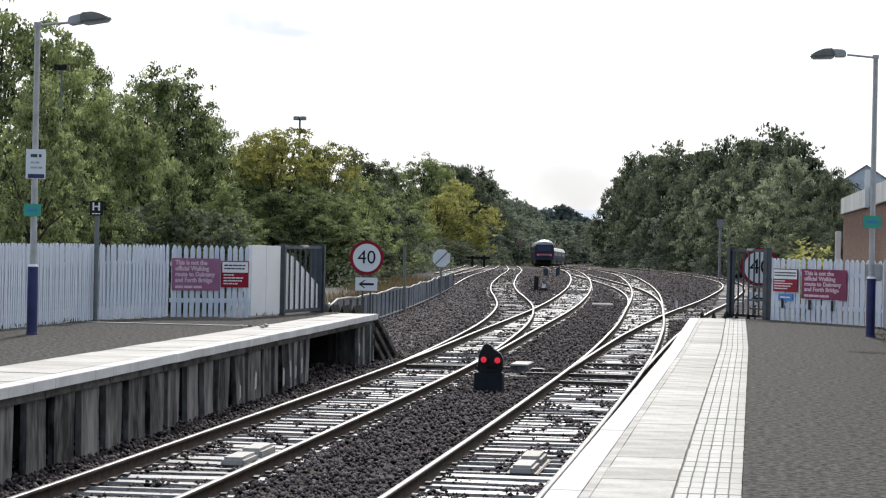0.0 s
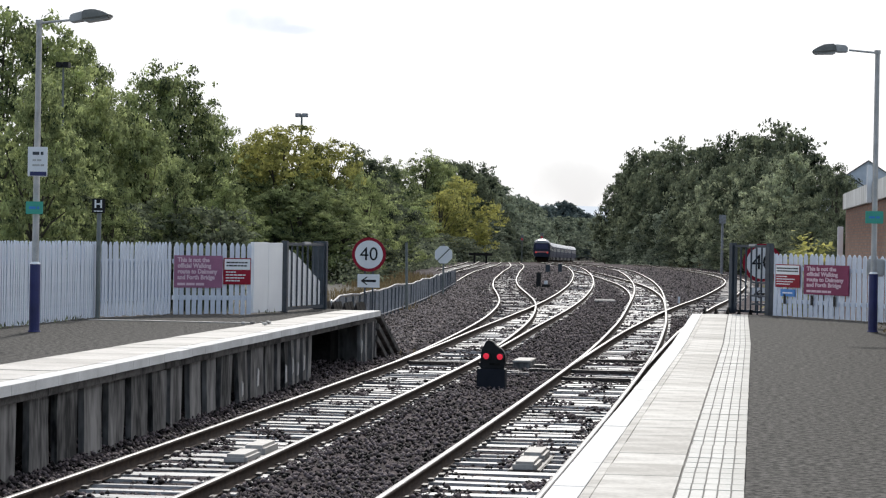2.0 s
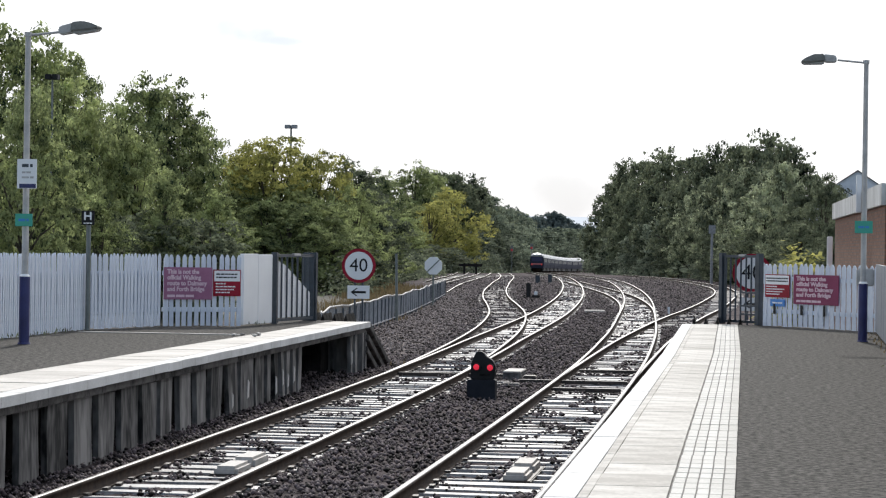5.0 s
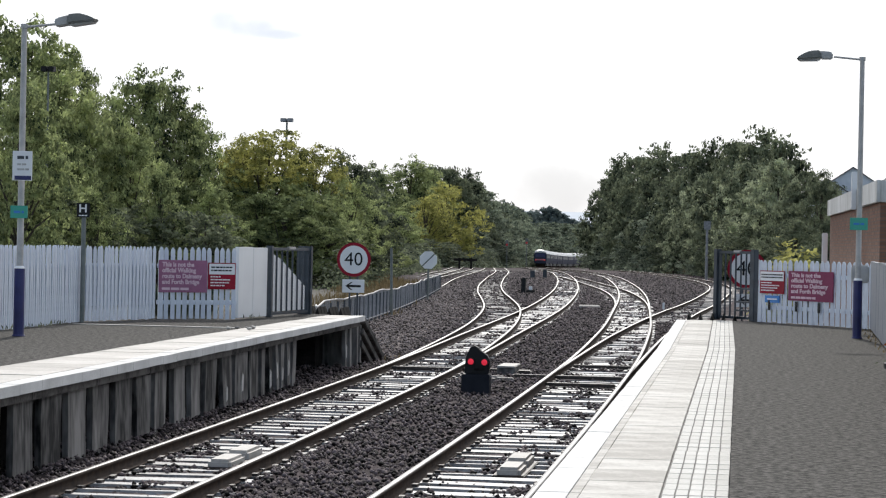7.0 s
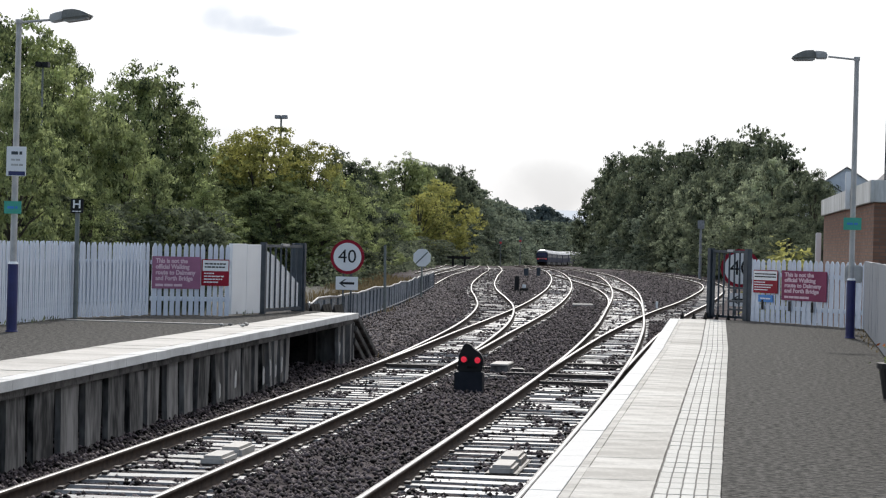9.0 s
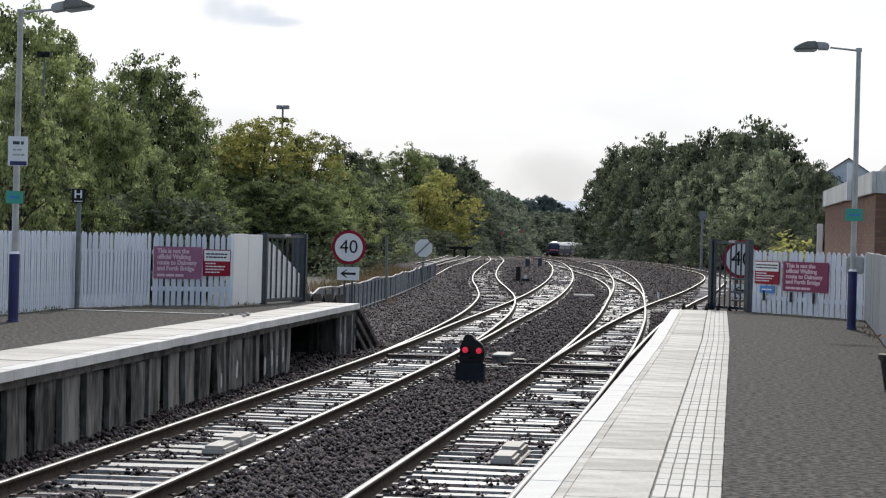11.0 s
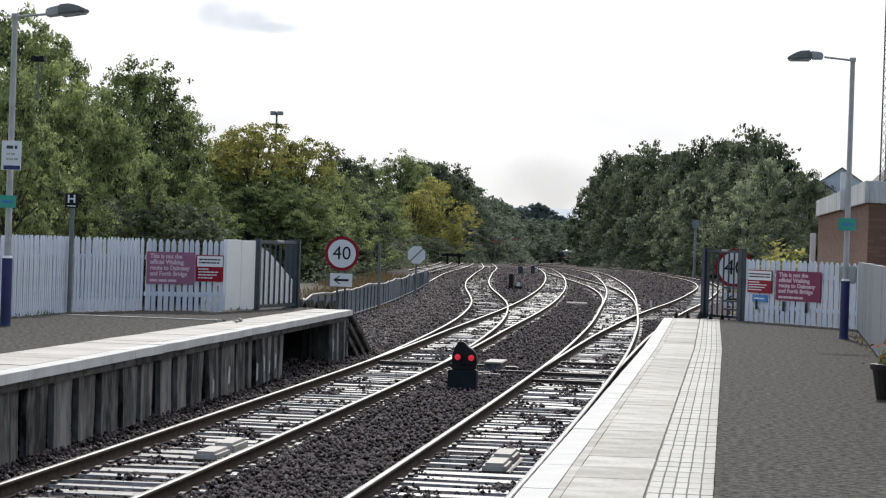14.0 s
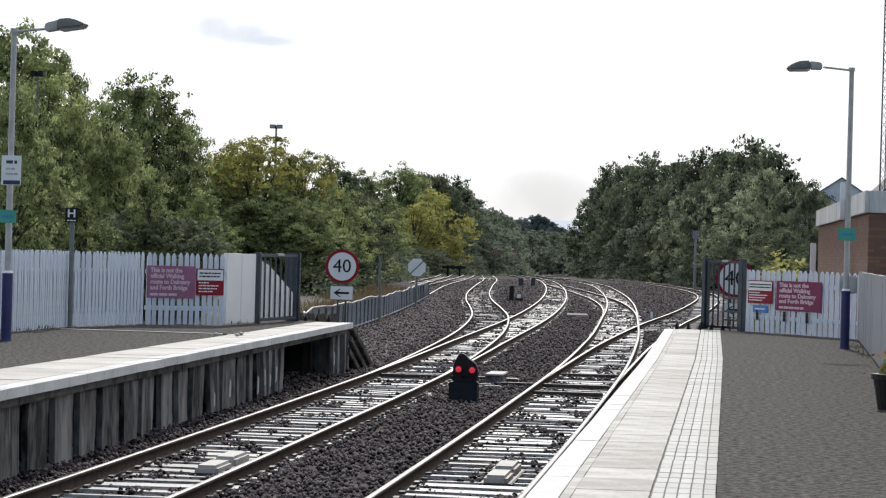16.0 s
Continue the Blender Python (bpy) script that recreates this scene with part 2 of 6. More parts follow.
SIGN_RED = surface("sign_red", (0.24, 0.010, 0.024), (0.32, 0.017, 0.038), 2.0, 0.5, 0.0, spec=0.15)
MAROON = surface("maroon_sign", (0.19, 0.024, 0.075), (0.26, 0.046, 0.112), 2.0, 0.45, 0.0, spec=0.2)
# paler copy of the maroon, with the sky's reflection put into the colour
SKY_TINTED_MAROON = surface("faded_maroon_sign", (0.25, 0.085, 0.17), (0.34, 0.13, 0.23), 2.0, 0.35, 0.0)
GREEN_SIGN = surface("green_sign", (0.03, 0.30, 0.22), (0.05, 0.38, 0.29), 2.0, 0.4, 0.0)
BLUE_SIGN = surface("blue_sign", (0.02, 0.17, 0.50), (0.04, 0.23, 0.60), 2.0, 0.4, 0.0)
PALE_TEXT = surface("pale_lettering", (0.62, 0.45, 0.52), (0.70, 0.52, 0.58), 2.0, 0.4, 0.0)
TAIL_RED = glow("tail_lamp_red", (0.9, 0.10, 0.08), 0.35)
DIM_RED = glow("far_red_lamp", (0.45, 0.05, 0.05), 0.12)
RED_LAMP = glow("red_signal_lamp", (0.85, 0.03, 0.06), 0.5)
NAVY_BLACK = surface("dark_blue_grey_paint", (0.010, 0.012, 0.018), (0.022, 0.025, 0.034), 5.0, 0.6, 0.1, spec=0.2)
BARK = surface("bark", (0.03, 0.026, 0.02), (0.10, 0.085, 0.065), 4.0, 0.9, 0.5, fine=25)
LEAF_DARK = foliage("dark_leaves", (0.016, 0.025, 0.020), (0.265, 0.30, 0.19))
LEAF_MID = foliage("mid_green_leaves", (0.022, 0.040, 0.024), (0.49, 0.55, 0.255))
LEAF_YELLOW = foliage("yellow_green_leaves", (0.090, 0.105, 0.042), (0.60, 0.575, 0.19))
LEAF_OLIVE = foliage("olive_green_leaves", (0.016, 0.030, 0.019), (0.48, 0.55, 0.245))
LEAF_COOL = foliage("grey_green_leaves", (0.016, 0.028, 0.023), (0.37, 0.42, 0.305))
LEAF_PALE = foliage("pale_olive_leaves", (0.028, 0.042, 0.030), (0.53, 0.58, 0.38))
# bluish grey: the haze of distance is mixed into this leaf colour
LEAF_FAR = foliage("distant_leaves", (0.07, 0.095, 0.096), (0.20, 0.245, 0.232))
DRY_GRASS = foliage("dry_grass", (0.08, 0.063, 0.036), (0.22, 0.172, 0.098))
FASCIA = surface("stained_fascia", (0.46, 0.455, 0.43), (0.80, 0.80, 0.79), 2.0, 0.6, 0.15, fine=12, stretch=(1, 1, 0.25))
SLATE = surface("slate_roof", (0.05, 0.05, 0.055), (0.12, 0.115, 0.12), 3.0, 0.6, 0.3)
RENDER_WALL = surface("pale_render", (0.56, 0.59, 0.64), (0.68, 0.71, 0.75), 3.0, 0.8, 0.2)


# ---- helpers for meshes ----
def box(bm, x0, x1, y0, y1, z0, z1, bevel=0.0, m=None):
    r = bmesh.ops.create_cube(bm, size=1.0)
    t = Matrix.Translation(((x0 + x1) / 2, (y0 + y1) / 2, (z0 + z1) / 2)) @ Matrix.Diagonal((x1 - x0, y1 - y0, z1 - z0, 1))
    bmesh.ops.transform(bm, matrix=(m @ t) if m else t, verts=r["verts"])
    if bevel:
        es = list({e for v in r["verts"] for e in v.link_edges})
        bmesh.ops.bevel(bm, geom=es, offset=bevel, segments=2, affect="EDGES")
    return bm


def rod(bm, p0, p1, r0, r1=None, n=12):
    p0, p1 = Vector(p0), Vector(p1)
    r = bmesh.ops.create_cone(bm, cap_ends=True, segments=n, radius1=r0, radius2=r0 if r1 is None else r1, depth=(p1 - p0).length)
    m = Matrix.Translation((p0 + p1) / 2) @ (p1 - p0).to_track_quat("Z", "Y").to_matrix().to_4x4()
    bmesh.ops.transform(bm, matrix=m, verts=r["verts"])
    return bm


def plate(bm, outline, depth, m):
    """A flat plate with that outline (x, z), its front at y = 0 and its back at y = depth."""
    vs = [bm.verts.new(m @ Vector((x, 0, z))) for x, z in outline]
    f = bm.faces.new(vs)
    r = bmesh.ops.extrude_face_region(bm, geom=[f])
    move = (m.to_3x3() @ Vector((0, depth, 0)))
    bmesh.ops.translate(bm, vec=move, verts=[v for v in r["geom"] if isinstance(v, bmesh.types.BMVert)])
    bmesh.ops.recalc_face_normals(bm, faces=bm.faces)
    return bm


def disc(r, n=40, x=0.0, z=0.0, start=0.0):
    return [(x + r * math.cos(start + 2 * math.pi * i / n), z + r * math.sin(start + 2 * math.pi * i / n)) for i in range(n)]


def mesh_of(bm, name, material):
    me = bpy.data.meshes.new(name)
    bm.to_mesh(me)
    bm.free()
    for m in (material if isinstance(material, (list, tuple)) else [material]):
        me.materials.append(m)
    return me


def part(name, bm, material, parent=None, label=""):
    ob = new(name, mesh_of(bm, name, material) if isinstance(bm, bmesh.types.BMesh) else bm)
    ob.parent = parent
    return tagged(ob, label)


def thing(name, label, category, group="", kind="", m=None):
    ob = new(name)
    if m:
        ob.matrix_basis = m
    return tagged(ob, label, category, group, kind)


def solid(name, bm, material, label, category, group="", kind=""):
    return tagged(part(name, bm, material), label, category, group, kind)


def arrays_mesh(name, verts, faces, material):
    """A mesh of equal-sided faces from numpy arrays."""
    me = bpy.data.meshes.new(name)
    k = faces.shape[1]
    me.vertices.add(len(verts))
    me.vertices.foreach_set("co", verts.astype(np.float32).ravel())
    me.loops.add(faces.size)
    me.loops.foreach_set("vertex_index", faces.astype(np.int32).ravel())
    me.polygons.add(len(faces))
    me.polygons.foreach_set("loop_start", np.arange(0, faces.size, k, dtype=np.int32))
    me.update(calc_edges=True)
    me.validate()
    for m in (material if isinstance(material, (list, tuple)) else [material]):
        me.materials.append(m)
    return me


def lettering(text, size, material, parent, m, name="lettering", spread=1.0, align="CENTER", bold=0.0):
    """Raised letters, centred, standing in the x-z plane of m and facing -y."""
    cu = bpy.data.curves.new(name, "FONT")
    cu.body, cu.size, cu.align_x, cu.align_y, cu.extrude = text, size, align, "CENTER", 0.003
    cu.offset = bold * size
    cu.resolution_u = 3
    tmp = bpy.data.objects.new("tmp", cu)
    me = bpy.data.meshes.new_from_object(tmp)
    me.name = name
    bpy.data.objects.remove(tmp)
    me.transform(m @ pose(0, 0, 0, 90) @ Matrix.Diagonal((spread, 1, 1, 1)))
    me.materials.clear()
    me.materials.append(material)
    return part(name, me, material, parent)


def curve(points):
    """A smooth x over y through (y, x) points."""
    ys, xs = np.array([p[0] for p in points], float), np.array([p[1] for p in points], float)
    sl = np.gradient(xs, ys)

    def f(y):
        y = np.asarray(y, float)
        i = np.clip(np.searchsorted(ys, y) - 1, 0, len(ys) - 2)
        h = ys[i + 1] - ys[i]
        t = (y - ys[i]) / h
        return ((2 * t**3 - 3 * t**2 + 1) * xs[i] + (t**3 - 2 * t**2 + t) * h * sl[i]
                + (3 * t**2 - 2 * t**3) * xs[i + 1] + (t**3 - t**2) * h * sl[i + 1])
    return f


# ---- levels: the line falls gently away from the station ----
def rail_z(y):
    return -0.92 - 0.0022 * np.clip(np.asarray(y, float) - 70, 0, 290) - 0.0078 * np.clip(np.asarray(y, float) - 360, 0, 300)


LEFT_MAIN = [(-20, -6.2), (10, -6.2), (30, -6.26), (50, -6.48), (75, -7.15), (100, -7.95), (140, -9.87), (186, -12.75), (240, -16.8), (300, -22.2), (360, -30.0),
             (397, -33.9), (435, -36.8), (465, -39.1), (522, -42.1), (560, -43.7), (597, -45.1), (660, -46.0), (697, -45.8), (730, -45.2), (780, -43.0), (850, -37.5), (920, -29.5), (1000, -18)]
RIGHT_MAIN = [(-20, -2.83), (10, -2.83), (40, -2.85), (55, -2.97), (75, -3.4), (104, -4.43), (130, -5.47), (159, -6.9), (200, -9.35), (258, -13.6), (300, -18.0), (360, -26.2), (430, -32.5), (520, -38.3), (600, -41.5), (660, -42.4), (720, -42)]
CROSSOVER = [(104, -4.43), (117, -5.0), (143, -6.6), (162, -8.15), (187, -10.65), (215, -13.6), (245, -16.9)]
LEFT_BRANCH = [(50, -6.48), (60, -6.85), (75, -7.6), (90, -8.65), (105, -9.97), (120, -11.6), (140, -13.9), (160, -16.0), (210, -20.6), (290, -27.6), (350, -33.8)]
RIGHT_SIDING = [(50, -2.92), (72, -2.86), (100, -2.45), (120, -1.9), (150, -1.42), (172, -1.28), (200, -1.75), (250, -4.95), (320, -12.4), (350, -16.2)]
FAR_SIDING = [(160, -19.9), (210, -24.6), (260, -28.6), (300, -31.8), (350, -36.3)]
END_SIDING = [(228, -28.4), (260, -31.2), (300, -34.6), (350, -39.5)]


# ---- ground and trackbed ----
def old_ballast(x, y):
    """Where the paler, older ballast lies: outside the branch line, past the far platform's end."""
    return (y > 57) & (y < 185) & (x < curve(LEFT_BRANCH)(np.clip(y, 50, 350)) - 1.5 + 0.35 * np.sin(y * 0.9))


def build_ground():
    ys = np.concatenate([np.array([-400, -100, 0, 30, 60]), np.arange(70, 700, 15), np.array([700, 900, 1200, 2000, 4000])])
    xs = np.concatenate([np.array([-3000, -1000, -400]), np.arange(-200, 201, 10), np.array([400, 1000, 3000])])
    verts = np.array([(x, y, rail_z(y) - 0.30 + 0.06 * math.sin(x * 1.7 + y * 0.3)) for y in ys for x in xs])
    nx = len(xs)
    f = np.array([(j * nx + i, j * nx + i + 1, (j + 1) * nx + i + 1, (j + 1) * nx + i) for j in range(len(ys) - 1) for i in range(nx - 1)])
    solid("ground", arrays_mesh("ground", verts, f, EARTH), EARTH, "rough earth and thin grass beside the railway", "ground", kind="structure")
    left = curve([(-20, -10), (56, -10.2), (66, -11.6), (80, -12.6), (98, -13.6), (153, -18.4), (235, -35), (300, -43), (360, -47), (460, -46), (600, -50), (760, -49)])
    right = curve([(-20, -0.9), (62, -0.9), (75, 0.6), (130, 2.0), (200, 2.4), (260, -1.5), (350, -12), (460, -31), (600, -36), (760, -36)])
    ys = np.concatenate([np.arange(-20, 130, 0.5), np.arange(130, 760, 5)])
    ts = np.linspace(0, 1, 41)
    rng = np.random.default_rng(4)
    verts = []
    for y in ys:
        a, b = float(left(y)), float(right(y))
        for t in ts:
            x = a + (b - a) * t
            edge = min(1.0, min(x - a, b - x) / 0.8)
            verts.append((x, y, float(rail_z(y)) - 0.29 + 0.11 * edge + rng.normal(0, 0.012)))
    k = len(ts)
    f = np.array([(j * k + i, j * k + i + 1, (j + 1) * k + i + 1, (j + 1) * k + i) for j in range(len(ys) - 1) for i in range(k - 1)])
    me = arrays_mesh("trackbed", np.array(verts), f, [BALLAST, CESS])
    mid = np.array(verts)[f].mean(1)
    me.polygons.foreach_set("material_index", old_ballast(mid[:, 0], mid[:, 1]).astype(np.int32))
    solid("trackbed", me, BALLAST, "dark brown-grey stone ballast under the tracks", "ballast", kind="structure")


build_ground()

RAIL_PROFILE = [(-0.035, 0.0), (0.035, 0.0), (0.036, -0.035), (0.010, -0.045), (0.010, -0.125), (0.068, -0.14), (0.068, -0.152), (-0.068, -0.152), (-0.068, -0.14), (-0.010, -0.125), (-0.010, -0.045), (-0.036, -0.035)]


def rail_mesh(points, side, drop):
    f = curve(points)
    y0, y1 = points[0][0], points[-1][0]
    ys = np.unique(np.concatenate([np.arange(y0, min(y1, 250), 2.0), np.arange(min(y1, 250), y1, 8.0), [y1]]))
    dx = (f(ys + 0.05) - f(ys - 0.05)) / 0.1
    nrm = np.stack([1 / np.sqrt(1 + dx**2), -dx / np.sqrt(1 + dx**2)], 1)
    k = len(RAIL_PROFILE)
    verts = []
    for y, x, n in zip(ys, f(ys), nrm):
        z = float(rail_z(y)) - drop
        for u, v in RAIL_PROFILE:
            verts.append((x + n[0] * (side * 0.7525 + u), y + n[1] * (side * 0.7525 + u), z + v))
    faces = np.array([(j * k + i, j * k + (i + 1) % k, (j + 1) * k + (i + 1) % k, (j + 1) * k + i) for j in range(len(ys) - 1) for i in range(k)])
    me = arrays_mesh("rail", np.array(verts), faces, [RUST, POLISHED])
    me.polygons.foreach_set("material_index", np.array([1 if p % k in (0, ) else 0 for p in range(len(faces))], np.int32))
    return me


def sleeper_mesh(material, length=1.98, width=0.30):
    bm = bmesh.new()
    box(bm, -length / 2, length / 2, -width / 2, width / 2, -0.13, 0.0, 0.03)
    return mesh_of(bm, "sleeper", material)


SLEEPER_ME, TIMBER_ME = sleeper_mesh(SLEEPER), sleeper_mesh(TIMBER, 2.6, 0.27)


def build_track(label, points, drop=0.0, start=None, near=0.0, sleeper=None, pitch=0.62):
    """near: as far as this the sleepers are single pieces; those beyond are joined."""
    t = thing("railway_track", label, "railway track", "tracks of the junction")
    for s in (-1, 1):
        part("rail", rail_mesh(points, s, drop), RUST, t, "rusted steel rail with a polished head")
    f = curve(points)
    rng = random.Random(len(label) + int(points[0][0]))
    y = points[0][0] if start is None else start
    stop = min(points[-1][0], 330)
    rest, chairs = bmesh.new(), []
    while y < stop:
        x, slope = float(f(y)), float(f(y + 0.1) - f(y - 0.1)) / 0.2
        m = Matrix.Translation((x, y, float(rail_z(y)) - 0.150 - drop + rng.uniform(-0.012, 0.0))) @ pose(0, rng.uniform(-0.05, 0.05), 0, rng.uniform(-3.5, 3.5), rng.uniform(-0.5, 0.5), -math.degrees(math.atan(slope)) + rng.uniform(-1.6, 1.6)) @ Matrix.Diagonal((rng.uniform(0.93, 1.03), rng.uniform(0.8, 1.12), 1, 1))
        if y < near:
            ob = new("sleeper", sleeper)
            ob.parent, ob.matrix_basis = t, m
        else:
            r = bmesh.ops.create_cube(rest, size=1.0)
            bmesh.ops.transform(rest, matrix=m @ Matrix.Translation((0, 0, -0.065)) @ Matrix.Diagonal((2.5, 0.26, 0.13, 1)), verts=r["verts"])
        if 12 < y < 60:
            chairs.append(m)
        y += pitch * (1 if y < 200 else 2)
    if rest.verts:
        tagged(part("far_sleepers", rest, TIMBER if sleeper is None else sleeper.materials[0], t), kind="stuff")
    else:
        rest.free()
    if chairs:
        bm = bmesh.new()
        for m in chairs:
            for s in (-1, 1):
                for w in (-0.095, 0.095):
                    c = s * 0.7525 + w
                    box(bm, c - 0.032, c + 0.032, -0.07, 0.07, -0.005, 0.032, 0, m)
        tagged(part("rail_fastenings", bm, CHAIR, t, "dark cast rail fastenings"), kind="stuff")
    return t


build_track("steel running line beside the far platform, on wet pale sleepers", LEFT_MAIN, near=130, sleeper=SLEEPER_ME)
build_track("steel running line beside the near platform, on wet pale sleepers", RIGHT_MAIN, near=130, sleeper=SLEEPER_ME)
build_track("diverging branch line leaving over a turnout", LEFT_BRANCH, 0.004, start=74, near=130, sleeper=TIMBER_ME)
build_track("siding curving away past the near platform's end", RIGHT_SIDING, 0.004, start=90, near=130, sleeper=TIMBER_ME)
build_track("crossover line joining the two running lines", CROSSOVER, 0.004, start=130, near=0, sleeper=None)
build_track("rusty siding behind the steel railing", FAR_SIDING, 0.006, near=0)
build_track("rusty siding ending at a buffer stop", END_SIDING, 0.006, near=0)


# ---- platforms ----
def prism(bm, outline, y0, y1):
    """outline: (x, z) at y0; extruded straight along y."""
    a = [bm.verts.new((x, y0, z)) for x, z in outline]
    b = [bm.verts.new((x, y1, z)) for x, z in outline]
    n = len(a)
    bm.faces.new(a[::-1]), bm.faces.new(b)
    for i in range(n):
        bm.faces.new((a[i], a[(i + 1) % n], b[(i + 1) % n], b[i]))
    bmesh.ops.recalc_face_normals(bm, faces=bm.faces)
    return bm


def grid_top(name, x0, x1, y0, y1, z, material, label):
    """A gently uneven surfaced slab."""
    us, ys = np.linspace(0, 1, 30), np.linspace(y0, y1, 120)
    verts = np.array([(a + (x1 - a) * u, y, z + 0.003 * math.sin((a + (x1 - a) * u) * 1.3 + y * 0.7)) for y in ys for a in (x0(y) if callable(x0) else x0,) for u in us])
    k = len(us)
    f = np.array([(j * k + i, j * k + i + 1, (j + 1) * k + i + 1, (j + 1) * k + i) for j in range(len(ys) - 1) for i in range(k - 1)])
    return solid(name, arrays_mesh(name, verts, f, material), material, label, "platform surface", kind="structure")


NEAR_END, FAR_END = 56.6, 54.2


def edge_shift(y):
    """The near platform's edge swings out towards its end."""
    return -0.0058 * max(0.0, y - 40)


def build_near_platform():
    bm = bmesh.new()
    prism(bm, [(-1.05, -1.6), (9.0, -1.6), (9.0, -0.05), (-1.05, -0.05)], -14, NEAR_END)
    p = solid("near_platform", bm, DARK_CONCRETE, "near platform of dark concrete with white edge slabs", "platform", kind="structure")
    grid_top("platform_surface_near", lambda y: edge_shift(y) - 0.036, 9.0, -14, NEAR_END, 0.0, ASPHALT, "worn grey asphalt on the near platform")
    bm = bmesh.new()
    box(bm, -1.265, -0.055, -14, NEAR_END, -0.12, -0.014)
    part("bedding", bm, JOINT, p)

    def piece(name, x0, x1, length, z0, material, bev=0.004, gap=0.005):
        b = bmesh.new()
        box(b, x0, x1, gap, length - gap, z0, 0.0)
        es = [e for e in b.edges if all(v.co.z > -0.001 for v in e.verts)]
        bmesh.ops.bevel(b, geom=es, offset=bev, segments=1, affect="EDGES")
        return mesh_of(b, name, material)
    edges = [piece("edge_slab", -1.287, -1.074, 0.9, -0.14, WHITE_LINE, 0.003, g) for g in (0.001, 0.001, 0.005)]
    bands = [piece("edge_band", -1.068, -1.0, 0.9, -0.08, NEAR_COPING, 0.003, g) for g in (0.001, 0.004)]
    slabs = [piece("coping_slab", -0.997, -0.487, 0.9, -0.08, NEAR_COPING, 0.003, g) for g in (0.0012, 0.0018, 0.010)]
    joined = piece("coping_slab", -0.999, -0.487, 0.9, -0.08, NEAR_COPING, 0.002, 0.0012)
    b = bmesh.new()
    box(b, -0.478, -0.04, 0.001, 0.399, -0.06, -0.004)
    for i in range(5):
        x = -0.474 + 0.0872 * i
        box(b, x + 0.006, x + 0.0815, 0.013, 0.387, -0.004, 0.003)
    for f in b.faces:
        f.material_index = 1 if f.calc_center_median().z < -0.0035 else 0
    paver = mesh_of(b, "tactile_paver", [TACTILE, GROOVE])
    rng = random.Random(3)
    y = 12.6
    while y < NEAR_END - 0.5:
        shift = edge_shift(y + 0.45)
        turn = math.degrees(0.0058) if y > 40 else 0.0
        wide = rng.random()
        for me in (rng.choice(edges), rng.choice(bands), slabs[2] if wide < 0.2 else joined if wide < 0.5 else rng.choice(slabs[:2])):
            o = new(me.name, me)
            o.parent, o.matrix_basis = p, pose(shift, y, rng.uniform(-0.003, 0.002), 0, 0, turn + rng.uniform(-0.06, 0.06))
        y += 0.9
    y = 12.6
    while y < NEAR_END - 0.3:
        o = new("tactile_paver", paver)
        o.parent, o.matrix_basis = p, pose(edge_shift(y) + rng.uniform(-0.002, 0.002), y, rng.uniform(-0.002, 0.002))
        y += 0.4
    b = bmesh.new()
    box(b, -1.285, -0.06, -14, 12.59, -0.14, -0.002)
    part("edging", b, COPING, p)


def nose(y):
    return -7.68 - 0.0163 * max(y - 26.5, 0) + 0.004 * max(26.5 - y, 0)


